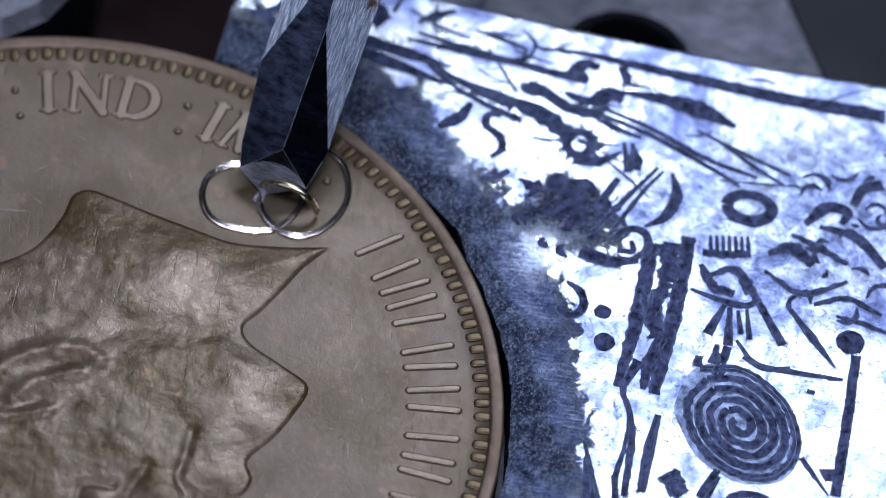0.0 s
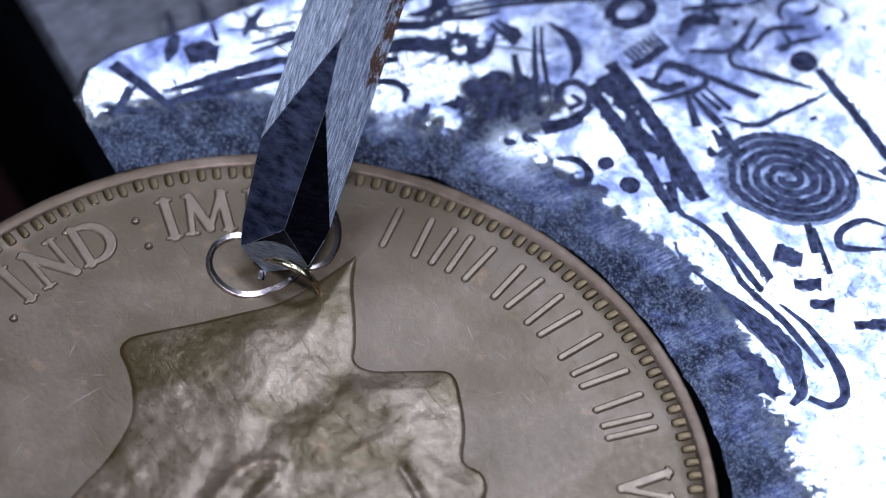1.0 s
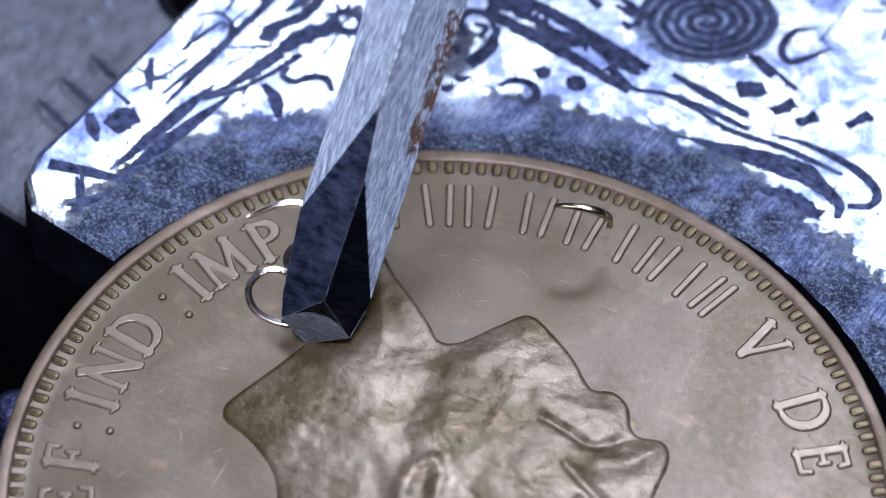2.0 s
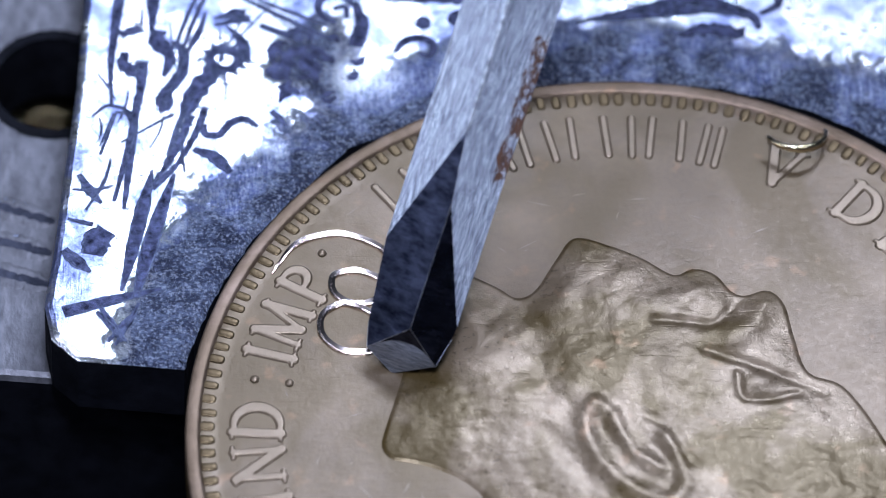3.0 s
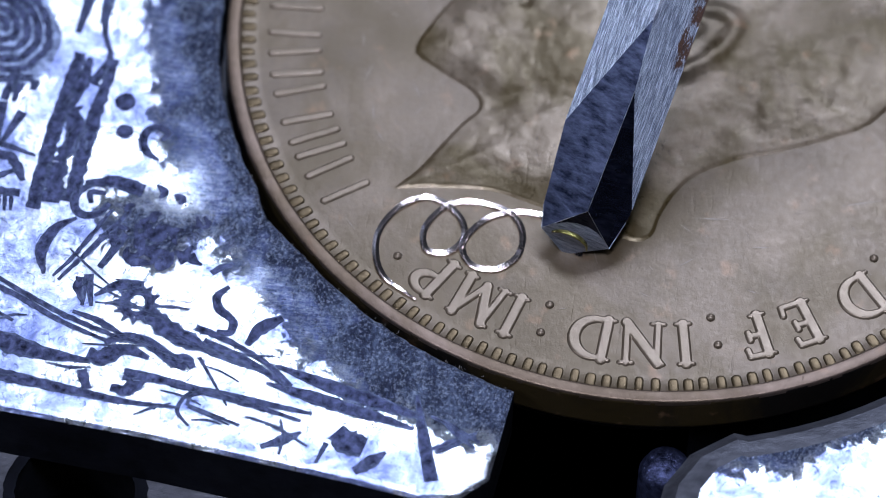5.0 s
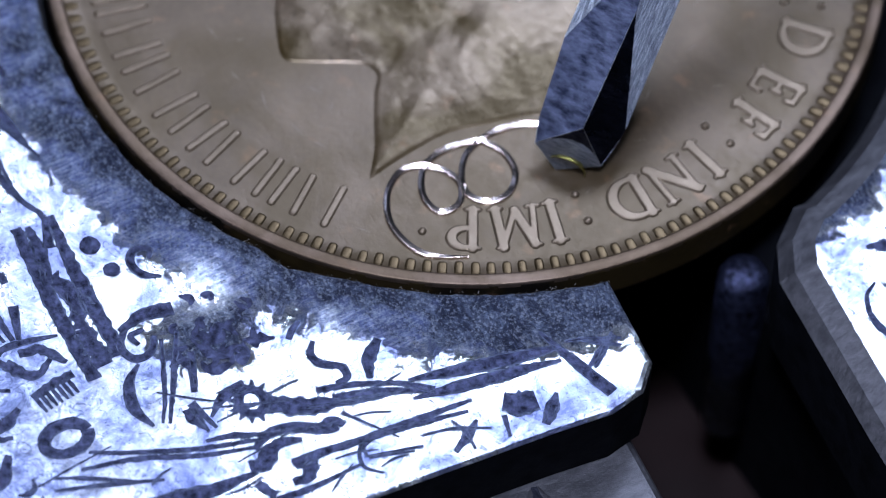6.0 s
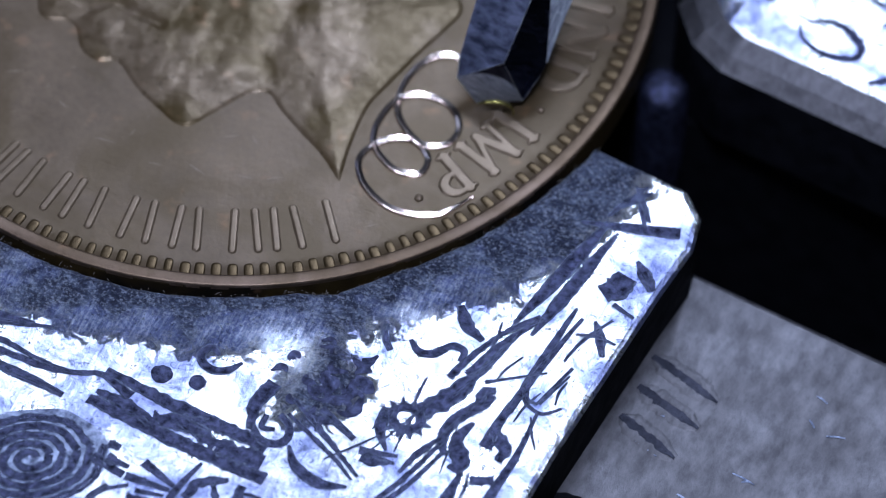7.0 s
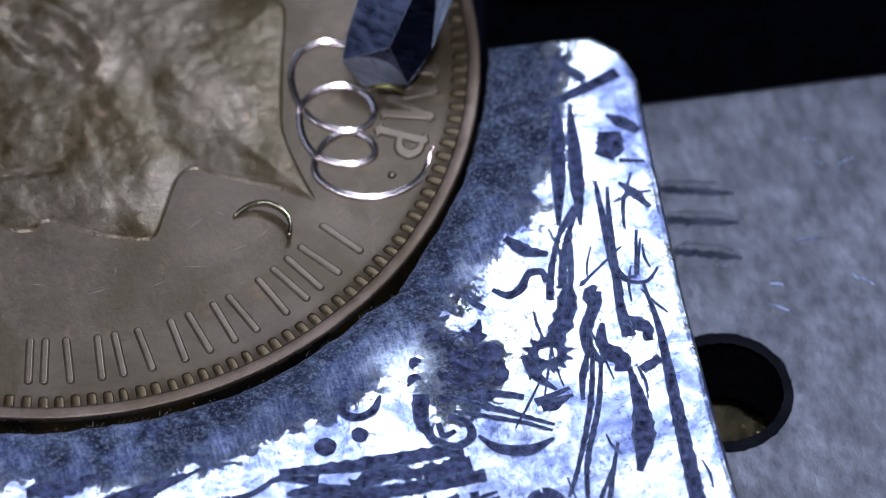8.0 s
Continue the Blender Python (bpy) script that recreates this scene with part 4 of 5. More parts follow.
    mark([(16.99, -5.80), (17.36, -4.88), (18.03, -4.24)], (0.08, 0.18, 0.10), ragged=0.4)
    mark([(11.31, -18.36), (11.43, -17.65), (12.65, -18.09)], (0.08, 0.27, 0.20))
    mark([(10.14, -18.06), (12.26, -19.05), (13.24, -19.66)], (0.10, 0.16, 0.08), ragged=0.4)
    mark([(13.12, -18.67), (13.67, -18.64), (14.16, -18.46)], (0.35, 0.31, 0.06), ragged=0.5)
    mark([(6.32, -11.58), (5.94, -12.28), (5.64, -12.57)], (0.08, 0.20, 0.08), ragged=0.4)
    mark([(2.71, -20.58), (1.47, -20.39), (-0.39, -20.37)], (0.10, 0.29, 0.10))
    mark([(0.31, -21.03), (-0.38, -21.80)], (0.43, 0.67), ragged=0.6)
    mark([(-1.11, -20.93), (-1.65, -21.74)], (0.39, 0.55), ragged=0.6)
    mark([(-2.08, -20.94), (-2.63, -21.62)], (0.35, 0.47), ragged=0.6)
    mark([(-3.72, -21.73), (-4.23, -22.71)], (0.27, 0.47), ragged=0.6)
    mark([(-0.65, -25.18), (-0.04, -24.64), (-0.03, -23.70), (-0.67, -23.34), (-1.55, -24.65)], (0.04, 0.25, 0.29, 0.24, 0.04))
    mark([(4.93, -19.68), (3.64, -19.26), (2.65, -19.61), (1.14, -19.57), (-0.20, -19.41), (-2.21, -19.68), (-4.63, -19.74)], (0.39, 0.18, 0.10, 0.18, 0.22, 0.24, 0.14), ragged=0.4)
    mark([(-1.58, -20.00), (-3.00, -20.30), (-4.75, -20.21), (-5.98, -19.74), (-6.13, -19.06), (-5.44, -18.58)], (0.06, 0.18, 0.29, 0.35, 0.31, 0.20))
    mark([(1.27, -18.17), (-0.87, -18.80), (-2.57, -19.16), (-3.81, -19.10), (-4.96, -18.40)], (0.06, 0.22, 0.43, 0.63, 0.12), ragged=0.3)
    mark([(-2.42, -17.61), (-3.45, -17.87), (-4.84, -17.67)], (0.16, 0.67, 0.47), ragged=0.7)
    mark([(0.59, -22.96), (-1.41, -22.27)], (0.08, 0.20))
    mark([(1.57, -26.63), (1.07, -26.69)], (0.51, 0.43), ragged=0.5)
    mark([(0.21, -27.36), (-0.43, -27.62)], (0.51, 0.43), ragged=0.5)
    mark([(6.07, -22.69), (4.76, -22.43)], (0.24, 0.43), ragged=0.4)
    mark([(5.71, -23.24), (5.37, -24.01), (5.51, -24.95)], (0.08, 0.20, 0.16))
    # the coiled spiral on its scuffed disc
    c, s = math.cos(radians(37)), math.sin(radians(37))

    def tilted(r, a):
        x, y = 1.16 * r * math.cos(a), 0.86 * r * math.sin(a)
        return (2.87 + c * x - s * y, -23.4 + s * x + c * y)

    round_mark(0, 0, 1.0, WORN_PATCH, "scuffed_patch", 0.06, -0.048, [tilted(2.32, 2 * math.pi * k / 48) for k in range(48)])
    pts = [tilted(0.18 + 0.415 * a, 2 * math.pi * a) for a in np.arange(0, 5.3, 0.125)]
    for k in range(0, 40, 8):
        mark(pts[k:k + 9], (0.25, 0.31, 0.25), ragged=0.5)
    # further round the seat
    mark([(0.6, -18.3), (-1.4, -18.65), (-3.4, -18.95), (-5.0, -18.6), (-5.4, -17.9)], (0.1, 0.5, 0.7, 0.6, 0.2))
    # near the corner
    mark([(15.75, -11.4), (16.3, -9.4), (16.75, -7.6), (17.1, -6.0)], (0.10, 0.50, 0.56, 0.16))
    mark([(16.5, -11.6), (16.95, -9.4), (17.3, -7.6), (17.6, -6.3)], (0.08, 0.52, 0.46, 0.08))
    mark([(16.2, -6.4), (18.0, -5.9), (20.0, -5.3)], (0.10, 0.40, 0.46))
    mark([(18.3, -10.1), (18.75, -10.8), (19.15, -11.4)], (0.08, 0.3, 0.06))
    mark([(17.9, -10.9), (18.6, -10.7), (19.4, -10.75)], (0.05, 0.12, 0.05))
    mark([(17.1, -5.4), (17.6, -4.8), (18.05, -4.15)], (0.12, 0.18, 0.06))
    mark([(17.4, -4.15), (17.95, -4.8), (18.45, -5.45)], (0.05, 0.2, 0.08))
    mark([(17.8, -4.0), (17.2, -5.1)], (0.1, 0.05))
    # the scribbled, dug-up spot
    rng = random.Random(5)
    for k in range(26):
        r, a = 1.55 * rng.random() ** 0.6, rng.uniform(0, 6.28)
        x, y = 10.9 + r * math.cos(a), -16.2 + r * math.sin(a)
        b, long = rng.uniform(0, 6.28), rng.uniform(0.4, 1.1)
        mark([(x, y), (x + long * 0.5 * math.cos(b), y + long * 0.5 * math.sin(b)), (x + long * math.cos(b + 0.9), y + long * math.sin(b + 0.9))],
             (0.05, rng.uniform(0.16, 0.42), 0.05), mat=ENGRAVED, ragged=0.6)
    # fine stray lines and practice flourishes
    rng = random.Random(11)
    for k in range(20):
        x, y = rng.uniform(13.2, 18.6), rng.uniform(-25.0, -9.0)
        if math.hypot(x, y) < 18.6:
            continue
        a, long = radians(-100 + rng.gauss(0, 16)), rng.uniform(0.8, 3.4)
        mark([(x, y), (x + 0.5 * long * math.cos(a) + rng.uniform(-0.1, 0.1), y + 0.5 * long * math.sin(a)), (x + long * math.cos(a), y + long * math.sin(a))], (0.02, rng.uniform(0.04, 0.09), 0.02))
    for k in range(30):
        x, y = rng.uniform(8.0, 15.5), rng.uniform(-30.0, -24.5)
        if math.hypot(x - 2.75, y + 23.35) < 3.0:
            continue
        a, r, sweep = rng.uniform(0, 6.28), rng.uniform(0.25, 0.7), rng.uniform(0.8, 3.0)
        pts = [(x + r * math.cos(a + sweep * f), y + r * math.sin(a + sweep * f)) for f in (0, 0.33, 0.66, 1.0)]
        mark(pts, (0.03, rng.uniform(0.1, 0.26), rng.uniform(0.08, 0.2), 0.03), ragged=0.4)
    for k in range(12):
        x, y = rng.uniform(-8.0, 2.0), rng.uniform(-29.0, -26.5)
        if math.hypot(x - 2.75, y + 23.35) < 3.0:
            continue
        a, long = rng.uniform(0, 3.14), rng.uniform(0.5, 2.0)
        mark([(x, y), (x + long * math.cos(a), y + long * math.sin(a))], (0.03, rng.uniform(0.05, 0.2)), ragged=0.3)


engraved_lines()
for pts, w in ((((20.2, 5.3), (21.2, 5.7), (22.3, 5.2), (22.4, 4.5), (21.4, 4.2), (20.4, 4.5), (20.0, 5.1)), 0.3), (((18.8, 7.2), (20.4, 7.6), (22.6, 7.1)), 0.4),
               (((23.2, 3.6), (24.4, 4.6), (25.6, 6.4)), 0.5), (((18.6, 5.6), (18.9, 6.5), (18.7, 7.6)), 0.5), (((22.8, 6.2), (23.6, 7.4), (23.8, 8.8)), 0.35)):
    mark(pts, (0.08, w, w * 0.8, 0.08), height=-0.185, ragged=0.6, parent=far_jaw)


def burr():
    """Fine fibres and burrs along the edge of the coin's seat."""
    rng = random.Random(7)
    bm = bmesh.new()
    for x, y in seat_arc(-150, -11.4, 0.25):
        if rng.random() < 0.45:
            continue
        x, y = x + rng.uniform(0.02, 0.30) * x / 16, y + rng.uniform(0.02, 0.30) * y / 16
        a, long = math.atan2(-y, -x) + rng.uniform(-1.2, 1.2), rng.uniform(0.04, 0.10) * (1 if rng.random() < 0.93 else 2.5)
        side = Vector((-math.sin(a), math.cos(a), 0)) * 0.011
        p, bend = Vector((x, y, -0.05)), rng.uniform(-0.5, 0.5)
        row = []
        for k in range(5):
            f = k / 4
            c = p + Vector((math.cos(a + bend * f), math.sin(a + bend * f), 0.25 * math.sin(2.4 * f))) * (long * f)
            row.append((bm.verts.new(c - side * (1 - 0.8 * f)), bm.verts.new(c + side * (1 - 0.8 * f))))
        for (a1, b1), (a2, b2) in zip(row, row[1:]):
            bm.faces.new((a1, b1, b2, a2))
    return bm


part("burr_fibres", burr(), FIBRE, vise, "fine tan fibres and burrs on the seat edge", kind="stuff")


def gouge(a, b, wide):
    """A short blunt groove with a raised lip, ploughed into the steel."""
    rng = random.Random(int(a[1] * 100))
    verts, faces = [], []
    a, b = Vector((*a, -3.02)), Vector((*b, -3.02))
    side = Vector((-(b - a).y, (b - a).x, 0)).normalized()
    n = 26
    for k in range(n + 1):
        f = k / n
        w = wide * (0.3 + 0.7 * min(1, 5 * f)) * (1 - 0.7 * max(0, f - 0.75) / 0.25) * rng.uniform(0.88, 1.12)
        c = a.lerp(b, f) + side * rng.uniform(-0.03, 0.03)
        fade = math.sin(math.pi * min(1, max(0, 0.06 + 0.9 * f))) ** 0.5
        for u, z in ((-2.0, -0.02), (-1.0, 0.07), (-0.45, 0.03), (0.0, 0.012), (0.45, 0.03), (1.0, 0.07), (2.0, -0.02)):
            verts.append(c + side * (u * w / 2) + Vector((0, 0, z * fade * rng.uniform(0.8, 1.2) + 0.004)))
    for j in range(n):
        for k in range(6):
            faces.append((j * 7 + k, (j + 1) * 7 + k, (j + 1) * 7 + k + 1, j * 7 + k + 1))
    bm = from_arrays(verts, faces)
    bm.normal_update()
    for f in bm.faces:
        if f.normal.z < 0:
            f.normal_flip()
    part("gouge", bm, BODY, vise_body)


for a, b in (((20.1, -8.7), (22.9, -9.6)), ((20.1, -10.1), (22.7, -10.9)), ((20.0, -11.5), (22.4, -12.4))):
    gouge(a, b, 0.55)
    mark([a, ((a[0] + b[0]) / 2, (a[1] + b[1]) / 2), b], (0.16, 0.40, 0.34, 0.30, 0.06), height=-2.99, mat=GOUGED, name="gouge", ragged=0.9, parent=vise_body)
mark([(20.1 + 2.30 * math.cos(a), -17.75 + 2.30 * math.sin(a)) for a in np.linspace(0, 2 * math.pi, 25)], (0.30, 0.42, 0.26, 0.38, 0.30), height=-3.0, mat=SHADED_STEEL, name="chamfer", ragged=0.25, parent=vise_body)
rng = random.Random(9)
for k in range(14):  # small bright scratches in the steel
    x, y, a, long = rng.uniform(20.5, 30), rng.uniform(-15.5, -7), radians(rng.gauss(-10, 25)), rng.uniform(0.3, 1.2)
    mark([(x, y), (x + long * 0.5 * math.cos(a), y + long * 0.5 * math.sin(a) + 0.03), (x + long * math.cos(a), y + long * math.sin(a))], (0.015, rng.uniform(0.03, 0.05), 0.015),
         height=-3.012, mat=SCUFFED, name="scratch", parent=vise_body)

# ---- the graver ----
graver = empty("graver", "square brushed steel graver with rust spots and polished point painted dark", "graver")
AXIS = Vector((0.288, 0.72, 0.64)).normalized()
SIDE = Vector((AXIS.y, -AXIS.x, 0)).normalized()
UP = SIDE.cross(AXIS)
SIDE, UP = [Matrix.Rotation(radians(12), 3, AXIS) @ v for v in (SIDE, UP)]  # the bar lies slightly rolled
HALF = 1.63
TURN = Matrix((SIDE, UP, AXIS)).transposed()
SIGHT = (Vector(EYE) / MM).normalized()
PIC_UP = SIGHT.cross(Vector((1, 0, 0)))


def in_view(right, up, depth):
    """A place by how far it lies to the right, up and towards the microscope, in millimetres from the tip."""
    return Vector((1, 0, 0)) * right + PIC_UP * up + SIGHT * depth


CORE = in_view(-0.24, 0.0, 0.75)


def on_plane(right, up, point, normal):
    p = in_view(right, up, 0)
    return p + SIGHT * ((point - p).dot(normal) / SIGHT.dot(normal))


def edge_rod(a, b, r):
    """A fine rounded land along an edge of the tool."""
    way = (b - a).normalized()
    u = way.orthogonal().normalized()
    w = way.cross(u)
    verts = [p + (u * math.cos(k * math.pi / 3) + w * math.sin(k * math.pi / 3)) * r for p in (a, b) for k in range(6)]
    return from_arrays(verts, [(k, (k + 1) % 6, 6 + (k + 1) % 6, 6 + k) for k in range(6)])


def build_graver():
    left_n, right_n = (UP - SIDE).normalized(), (UP + SIDE).normalized()
    ridge_point = CORE + UP * HALF
    peak = on_plane(2.20, 8.12, ridge_point, right_n)
    low_left = on_plane(-0.39, 4.87, ridge_point, left_n)
    low_right = on_plane(1.95, 1.65, ridge_point, right_n)
    crease_top = on_plane(1.75, 5.84, ridge_point, right_n)
    crease = in_view(0.39, 1.56, 1.54)
    tip = in_view(-0.29, -0.04, 0.0)
    tip_right = on_plane(1.23, 0.25, crease_top, (low_right - crease_top).cross(crease - crease_top))
    face_n = (crease - tip).cross(tip_right - tip)
    shoulder_left = on_plane(-1.07, 0.78, tip, face_n)
    planes = {}
    inside = CORE + AXIS * 30

    def cutter(name, a, b, c):
        n = (b - a).cross(c - a).normalized()
        planes[name] = (a, n if (inside - a).dot(n) < 0 else -n)

    back = AXIS - Vector((0, 0, 0.16))
    shoulder_right = on_plane(1.89, 1.42, crease_top, (low_right - crease_top).cross(crease - crease_top))
    cutter("cutting_face", tip, tip_right, crease)
    cutter("left_facet", peak, low_left, crease)
    cutter("right_facet", crease_top, low_right, crease)
    cutter("heel_left", tip, shoulder_left, tip + back * 5)
    cutter("heel_bottom", tip, tip_right, tip + back * 5)
    cutter("heel_right", tip_right, shoulder_right, tip_right + back * 5)
    bm = bmesh.new()
    corners = [SIDE * HALF, UP * HALF, -SIDE * HALF, -UP * HALF]
    low = [bm.verts.new(CORE + c - AXIS * 6) for c in corners]
    top = [bm.verts.new(CORE + c + AXIS * 56) for c in corners]
    for k in range(4):
        bm.faces.new((low[k], low[(k + 1) % 4], top[(k + 1) % 4], top[k]))
    bm.faces.new(low[::-1])
    bm.faces.new(top)
    bmesh.ops.recalc_face_normals(bm, faces=bm.faces)
    for p, n in planes.values():
        r = bmesh.ops.bisect_plane(bm, geom=bm.verts[:] + bm.edges[:] + bm.faces[:], plane_co=p, plane_no=n, clear_outer=True)
        rim_edges = [e for e in r["geom_cut"] if isinstance(e, bmesh.types.BMEdge)]
        bmesh.ops.edgeloop_fill(bm, edges=rim_edges)
    bmesh.ops.recalc_face_normals(bm, faces=bm.faces)
    bm.transform(TURN.to_4x4().inverted())
    bm.normal_update()
    middle = sum((v.co for v in bm.verts), Vector()) / len(bm.verts)
    for f in bm.faces:
        if f.normal.dot(f.calc_center_median() - middle) < 0:
            f.normal_flip()
    local = TURN.inverted()
    sets = {}
    for f in bm.faces:
        kind = "shank"
        for name, (p, n) in planes.items():
            if f.normal.dot(local @ n) > 0.9995 and abs((f.calc_center_median() - local @ p).dot(local @ n)) < 1e-3:
                kind = name
        sets.setdefault(kind, []).append([tuple(v.co) for v in f.verts])
    kinds = {}
    for f in bm.faces:
        kinds[f] = "shank"
        for name, (p, n) in planes.items():
            if f.normal.dot(local @ n) > 0.9995 and abs((f.calc_center_median() - local @ p).dot(local @ n)) < 1e-3:
                kinds[f] = name
    for e in bm.edges:
        if len(e.link_faces) != 2:
            continue
        pair = {kinds[f] for f in e.link_faces}
        a, b = [v.co.copy() for v in e.verts]
        ridge = pair == {"shank"} and (a - b).length > 20 and (a + b).dot(local @ UP) / 2 > (local @ CORE).dot(local @ UP) + 1
        if not ridge and (len(pair) < 2 or "shank" in pair or "heel_bottom" in pair):
            continue
        ob = part("edge", edge_rod(a, b, 0.06 if ridge else 0.012), HONED, graver, "thin bright worn edge")
        ob.matrix_basis = TURN.to_4x4()
    bm.free()
    # facets and heels carry their dark reflections as colour
    looks = {"shank": (STEEL, "brushed steel shank with rust"), "cutting_face": (FACE, "honed grey cutting face"), "left_facet": (SATIN, "hazier satin facet with dim reflections painted in"),
             "right_facet": (GROUND, "polished facet with dark reflections painted in"), "heel_left": (GROUND, ""), "heel_bottom": (GROUND, ""), "heel_right": (GROUND, "")}
    # above the honed face a small relief, painted dark like the facets, runs up to the crease
    poly = [Vector(c) for c in sets["cutting_face"][0]]
    k = max(range(len(poly)), key=lambda i: (TURN @ poly[i]).dot(PIC_UP))
    top, before, after = poly[k], poly[k - 1], poly[(k + 1) % len(poly)]
    p1, p2 = top.lerp(before, 0.97), top.lerp(after, 0.97)
    # the honed face ends in a low arch
    arch = [p1.lerp(p2, f) + (top - p1.lerp(p2, 0.5)) * (0.50 * (1 - abs(2 * f - 1) ** 2.2)) for f in (0.0, 0.12, 0.28, 0.44, 0.6, 0.76, 0.9, 1.0)]
    sets["cutting_face"] = [[tuple(c) for c in poly[:k] + arch + poly[k + 1:]]]
    sets["relief_facet"] = [[tuple(c) for c in [top] + arch[::-1]]]
    looks["relief_facet"] = (GROUND, "relief above the honed face, dark reflections painted in")
    for kind, polys in sets.items():
        out = bmesh.new()
        for poly in polys:
            out.faces.new([out.verts.new(c) for c in poly])
        bmesh.ops.remove_doubles(out, verts=out.verts, dist=1e-4)
        ob = part(kind, out, looks[kind][0], graver, looks[kind][1], smooth=False)
        ob.matrix_basis = TURN.to_4x4()


build_graver()
bm = lathe([(0.5, 51.0), (2.6, 51.0), (3.2, 51.8), (3.4, 55.0), (3.6, 60.0), (4.0, 70.0), (5.0, 84.0), (9.5, 92.0), (11.0, 97.0), (9.5, 102.0), (2.0, 104.5)], 40)
bmesh.ops.translate(bm, vec=TURN.inverted() @ CORE, verts=bm.verts)
part("handle", bm, HANDLE, graver, "dark stained wooden handle").matrix_basis = TURN.to_4x4()


def curl(name, label, radius, width, thick, sweep, mat, rise=0.0):
    """A curled shaving: a bent ribbon with thickness."""
    verts, faces = [], []
    n = 28
    for k in range(n + 1):
        a = radians(sweep * k / n)
        w = width * (0.35 + 0.65 * math.sin(math.pi * min(1, 0.12 + 0.86 * k / n)))
        r = radius * (1 + 0.25 * k / n)
        for dr, dw in ((0, -1), (0, 1), (thick, 1), (thick, -1)):
            verts.append(((r + dr) * math.cos(a), dw * w / 2 + rise * k / n, (r + dr) * math.sin(a)))
    for k in range(n):
        for j in range(4):
            faces.append((k * 4 + j, k * 4 + (j + 1) % 4, (k + 1) * 4 + (j + 1) % 4, (k + 1) * 4 + j))
    faces += [(3, 2, 1, 0), tuple(n * 4 + j for j in range(4))]
    bm = from_arrays(verts, faces)
    bmesh.ops.recalc_face_normals(bm, faces=bm.faces)
    return tagged(part(name, bm, mat), label, "metal shaving", "shavings")


shaving_loose = curl("metal_shaving", "thin curled bronze shaving that breaks off the graver", 0.92, 0.28, 0.14, 160, SHAVING_PALE, 0.35)
shaving_fresh = curl("metal_shaving", "small olive bronze shaving growing at the graver tip", 0.60, 0.17, 0.05, 155, SHAVING, 0.2)

# ---- what moves ----
# seconds, place of the coin's centre (mm), turn, and the lean of the vise (degrees)
HELD = (
    (0, -13.27, -6.13, 82.6, 0.8, 4.1), (0.1, -12.33, -7.14, 88.5, 0.6, 4.0), (0.2, -11.05, -8.52, 96.5, 0.3, 3.5), (0.3, -9.85, -9.51, 103.1, 0.1, 3.6),
    (0.4, -10.00, -9.46, 103.3, -0.2, 3.3), (0.5, -9.59, -9.61, 105.2, -0.5, 3.2), (0.7, -8.21, -10.43, 112.4, -0.5, 2.8), (1, -5.97, -11.12, 122.3, -0.8, 2.1),
    (1.3, -3.48, -11.67, 133.0, -0.3, 2.3), (1.5, -1.53, -11.71, 141.8, 0.4, 2.5), (1.7, -1.17, -11.57, 143.4, -1.0, 1.6), (2.8, 6.10, -8.59, 178.1, 0.7, 1.8),
    (3, 6.61, -8.03, 181.8, 0.1, 2.1), (3.2, 7.85, -6.72, 189.6, 0.2, 2.2), (3.5, 9.46, -3.78, 204.4, -0.3, 2.4), (3.7, 10.09, -1.53, 214.9, -0.4, 2.4),
    (4, 10.47, 1.83, 229.5, -0.9, 2.4), (4.2, 10.22, 3.27, 235.1, -0.5, 2.1), (4.5, 9.56, 5.54, 245.1, 0.0, 1.9), (4.7, 8.97, 7.03, 251.6, 1.5, 1.3),
    (5.8, 2.30, 13.79, 292.8, 2.7, 2.1), (6, 0.81, 14.23, 299.9, 2.3, 1.8), (6.2, -0.64, 14.52, 306.7, 1.8, 1.4), (6.3, -1.60, 14.69, 310.8, 1.7, 1.5),
    (6.5, -3.37, 14.31, 318.8, 1.1, 1.3), (6.7, -4.71, 14.72, 323.9, 1.4, 1.4), (6.8, -5.66, 14.57, 328.3, 1.5, 1.6), (7, -7.43, 14.05, 336.5, 1.6, 1.6),
    (7.2, -9.86, 12.62, 348.2, 1.3, 1.3), (7.5, -11.94, 11.02, 360.0, 1.4, 1.1), (7.6, -12.02, 10.97, 360.4, 1.6, 0.7), (7.7, -12.11, 10.85, 360.8, 1.4, 0.9),
    (7.8, -12.81, 10.15, 365.3, 1.4, 1.0), (7.9, -13.23, 9.56, 368.5, 1.6, 0.9), (8, -14.07, 8.40, 374.9, 1.6, 1.0),
)
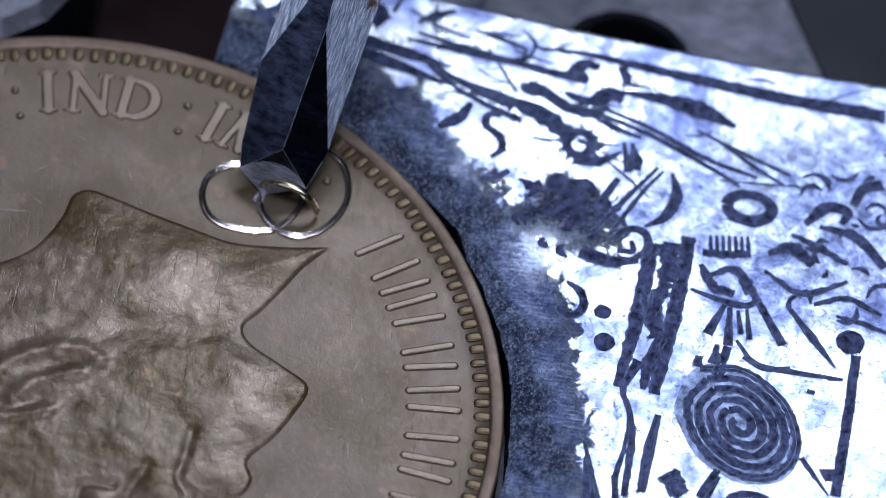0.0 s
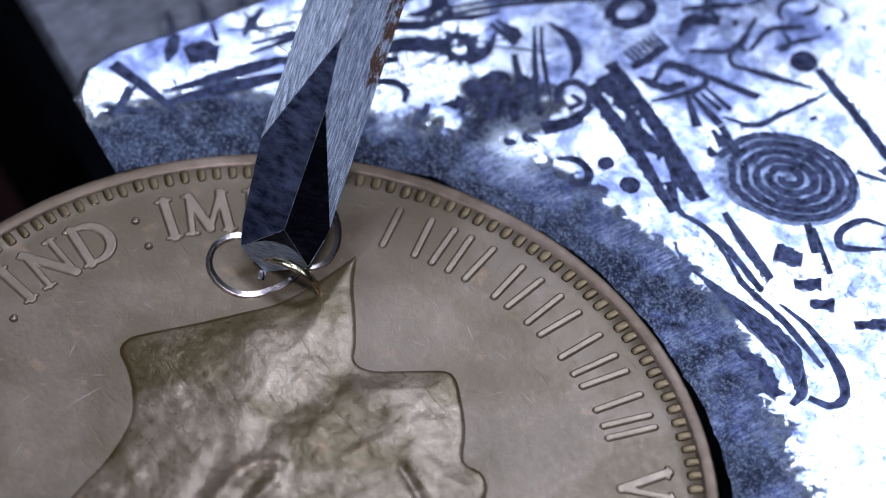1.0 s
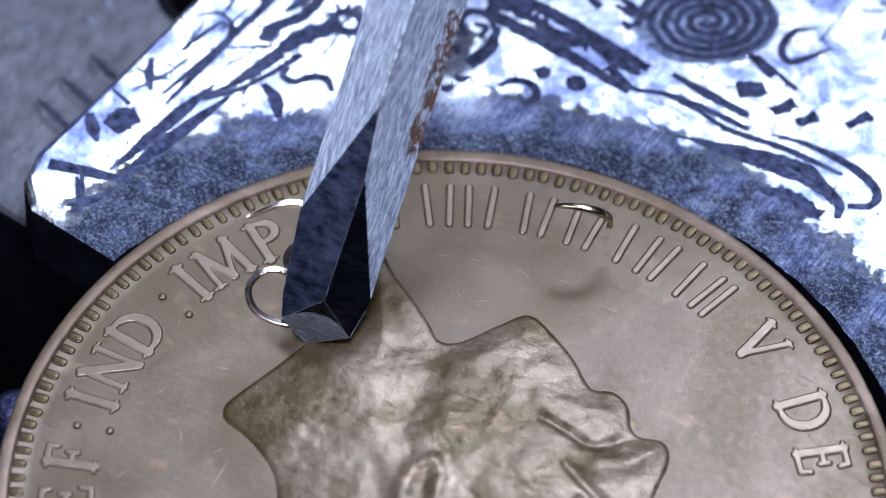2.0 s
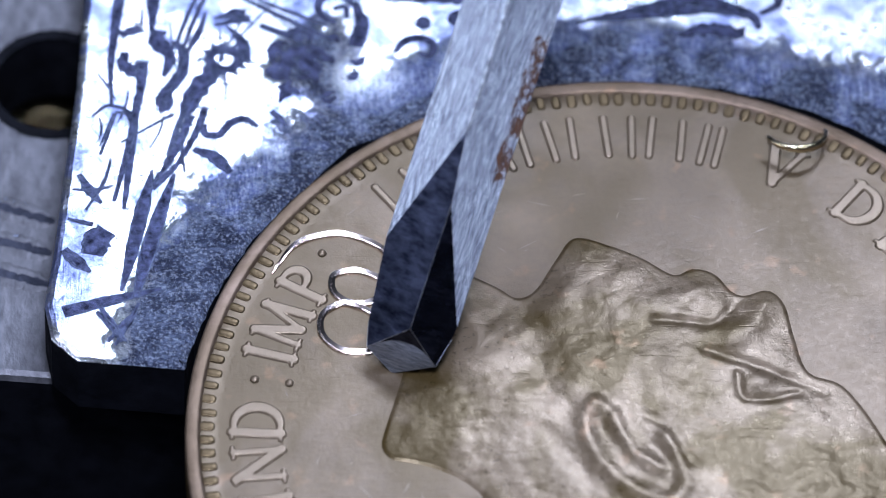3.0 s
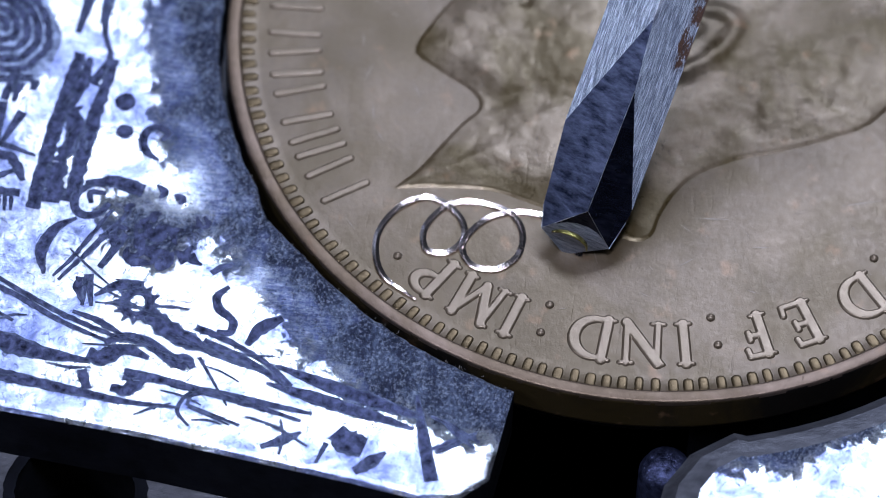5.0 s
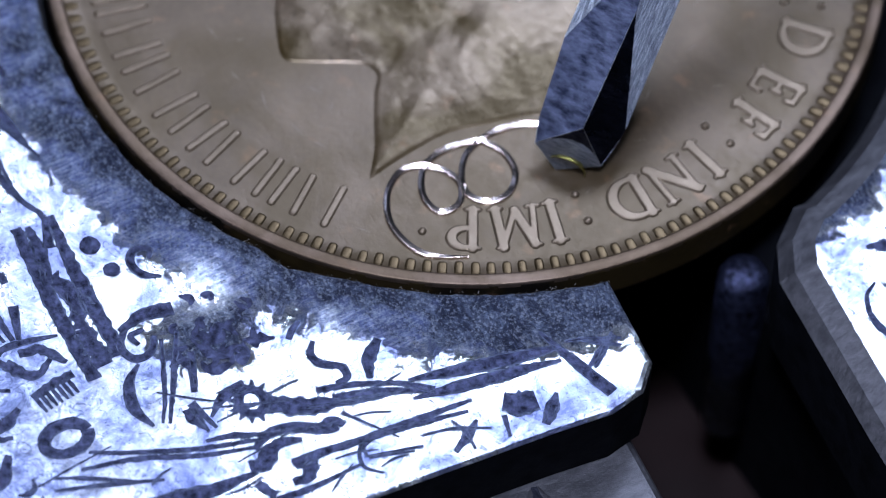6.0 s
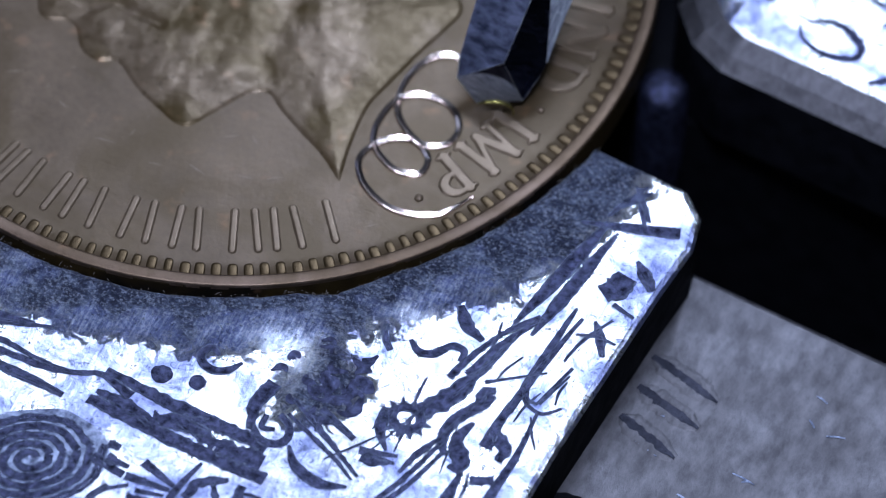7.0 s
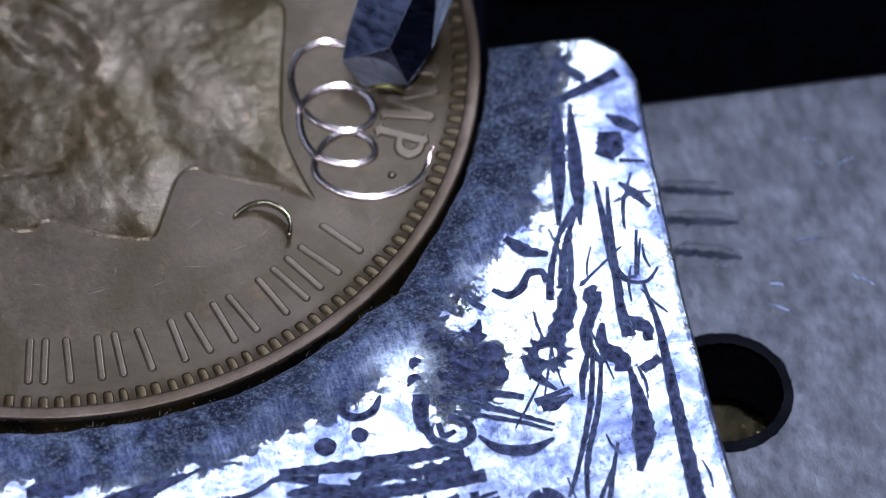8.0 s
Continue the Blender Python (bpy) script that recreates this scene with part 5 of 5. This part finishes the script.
# seconds, place of the graver's tip (mm), its swing, pitch and roll (degrees)
TIP = (
    (0, -6.05, 2.72, -0.40, -3.5, -0.3, 0.8), (0.1, -6.05, 2.33, -0.34, -3.5, 0.1, 0.9), (0.2, -6.15, 1.65, -0.25, -3.5, 0.5, 1.1), (0.3, -6.13, 1.09, -0.22, -3.6, 1.0, 1.2),
    (0.4, -6.29, 1.07, -0.24, -3.6, 1.4, 1.4), (0.5, -6.22, 0.97, -0.28, -3.6, 1.8, 1.5), (0.7, -6.27, 0.17, -0.19, -3.6, 2.4, 1.7), (1, -5.91, -0.86, -0.15, -3.7, 3.4, 2.0),
    (1.3, -5.41, -1.91, 0.02, -3.4, 3.2, 1.4), (1.5, -4.94, -2.60, 0.22, -3.2, 3.0, 1.0), (1.7, -4.96, -3.25, -0.04, -3.0, 3.0, 0.5), (2.8, -1.69, -5.36, 0.29, -2.5, 2.2, -1.8),
    (3, -1.45, -5.51, 0.31, -2.3, 2.0, -1.8), (3.2, -0.56, -5.55, 0.33, -1.6, 1.7, -1.3), (3.5, 0.99, -5.18, 0.36, -0.5, 1.2, -0.5), (3.7, 1.95, -4.68, 0.36, -0.7, 2.2, -0.5),
    (4, 3.40, -3.64, 0.38, -1.0, 3.8, -0.6), (4.2, 3.69, -3.06, 0.29, -1.7, 3.1, 0.3), (4.5, 4.26, -2.11, 0.18, -2.8, 2.0, 1.6), (4.7, 4.55, -1.21, -0.10, -3.4, 1.8, 2.6),
    (5.8, 4.53, 3.20, -0.58, -7.8, 0.7, 9.0), (6, 4.30, 3.91, -0.51, -8.1, 0.7, 9.5), (6.2, 3.98, 4.52, -0.43, -7.9, 0.9, 9.4), (6.3, 3.69, 4.96, -0.42, -7.8, 1.0, 9.3),
    (6.5, 3.21, 5.25, -0.32, -7.6, 1.2, 9.2), (6.7, 2.58, 6.05, -0.40, -7.5, 1.4, 9.1), (6.8, 2.26, 6.36, -0.43, -7.5, 1.5, 9.1), (7, 1.56, 6.80, -0.45, -7.4, 1.7, 9.0),
    (7.2, 0.33, 7.13, -0.35, -7.9, 1.9, 9.6), (7.5, -0.89, 7.38, -0.30, -8.6, 2.2, 10.5), (7.6, -0.99, 7.34, -0.24, -8.8, 2.3, 10.8), (7.7, -1.08, 7.26, -0.27, -9.0, 2.4, 11.1),
    (7.8, -1.57, 7.36, -0.27, -9.3, 2.5, 11.4), (7.9, -1.87, 7.36, -0.23, -9.5, 2.6, 11.7), (8, -2.56, 7.41, -0.22, -9.7, 2.7, 12.0),
)


def held_pose(x, y, turn, lean_x, lean_y):
    return pose(x * MM, y * MM, 0) @ pose(0, 0, 0, lean_x) @ pose(0, 0, 0, 0, lean_y) @ pose(0, 0, 0, 0, 0, turn)


def held_at(t):
    times = [r[0] for r in HELD]
    return held_pose(*[float(np.interp(t, times, [r[k] for r in HELD])) for k in range(1, 6)])


def tool_pose(x, y, z, swing, pitch, roll):
    level = Vector((AXIS.y, -AXIS.x, 0)).normalized()
    return pose(x * MM, y * MM, z * MM) @ pose(0, 0, 0, 0, 0, swing) @ Matrix.Rotation(radians(pitch), 4, level) @ Matrix.Rotation(radians(roll), 4, AXIS)


def tool_at(t):
    times = [r[0] for r in TIP]
    return tool_pose(*[float(np.interp(t, times, [r[k] for r in TIP])) for k in range(1, 7)])


def coin_level(t, x, y):
    """Height of the coin's tilted face under a place of the room."""
    m = held_at(t)
    n = m.to_3x3() @ Vector((0, 0, 1))
    d = m.translation - Vector((x * MM, y * MM, 0))
    return d.dot(n) / n.z


# seconds, place of the loose shaving (mm), its height over the coin, pitch and turn (degrees)
SWEPT = (
    (2.2, 9.0, 0.5, 1.6, 60, 20), (2.8, 11.45, 4.46, 0.35, 75, 6), (3.0, 12.59, 4.97, 0.35, 75, 8), (3.3, 12.34, 8.14, 0.35, 75, 10), (3.5, 11.85, 10.32, 0.35, 75, 12),
    (4.2, 13.0, 13.5, 0.4, 60, 10), (5.2, 9.0, 19.0, 0.8, 0, 0), (6.4, -4.0, 18.0, 0.8, -60, -5), (7.2, -12.5, 12.5, 0.7, -70, -8), (7.4, -13.41, 8.2, 0.6, -75, -10),
    (7.5, -13.42, 6.47, 0.6, -75, -12), (7.6, -12.52, 5.47, 0.55, -75, -12), (7.7, -12.2, 5.47, 0.5, -75, -14), (7.75, -11.6, 6.8, 0.8, 0, -5), (7.8, -11.06, 7.47, 0.6, 75, 5),
    (7.85, -9.5, 6.0, 0.8, 0, -5), (7.9, -7.71, 3.61, 0.5, -75, -12), (8.0, -6.36, 0.84, 0.3, -75, -14),
)


def motions():
    rows = [(r[0], held_pose(*r[1:])) for r in HELD]
    walk(coin, rows)
    walk(vise, rows)
    walk(graver, [(r[0], tool_pose(*r[1:])) for r in TIP])
    # each short piece of the cut comes up to the surface as the point passes it
    for piece, t in fresh_cuts:
        sunk, cut = pose(0, 0, -0.4 * MM), pose(0, 0, 0)
        rows = [(0.0, cut)] if t <= 0.05 else [(0.0, sunk)]
        if t > 0.1:
            rows.append((t - 0.05, sunk))
        if t > 0.05:
            rows.append((t + 0.02, cut))
        walk(piece, rows + [(8.0, cut)])
    # the first shaving rides on the graver, breaks off and is swept over the coin
    rows = [(t, tool_at(t) @ pose(0.68 * MM, -0.58 * MM, 0.10 * MM, 8, 0, yaw)) for t, yaw in ((0, -12), (0.5, -15), (1.0, -20), (1.4, -27), (1.6, -30))]
    rows.append((1.62, pose(-4.0 * MM, -0.2 * MM, 0.9 * MM, -60, 0, -50)))
    # flicked away, it comes to lie on the coin and is brushed across it
    for t, x, y, lift, pitch, turn in SWEPT:
        rows.append((t, pose(x * MM, y * MM, lift * MM + coin_level(t, x, y), pitch, 0, turn)))
    walk(shaving_loose, rows)
    # the second shaving grows out of the cut at the tip
    rows = []
    for t, out, away, yaw in ((0, 0, 0, -8), (1.7, 0, 0, -8), (2.8, 0.15, 0, -10), (3.5, 0.25, 0, -12), (4.5, 0.45, 0.2, -14), (6.0, 0.8, 0.34, -12), (7.0, 1.2, 0.22, 6), (8.0, 1.2, 0.0, 6)):
        rows.append((t, tool_at(t) @ pose((0.25 + 0.25 * out - away) * MM, (0.5 - 0.8 * out) * MM, max(0.12, 0.68 - 0.74 * out) * MM, 8, 0, yaw)))
    walk(shaving_fresh, rows)


motions()
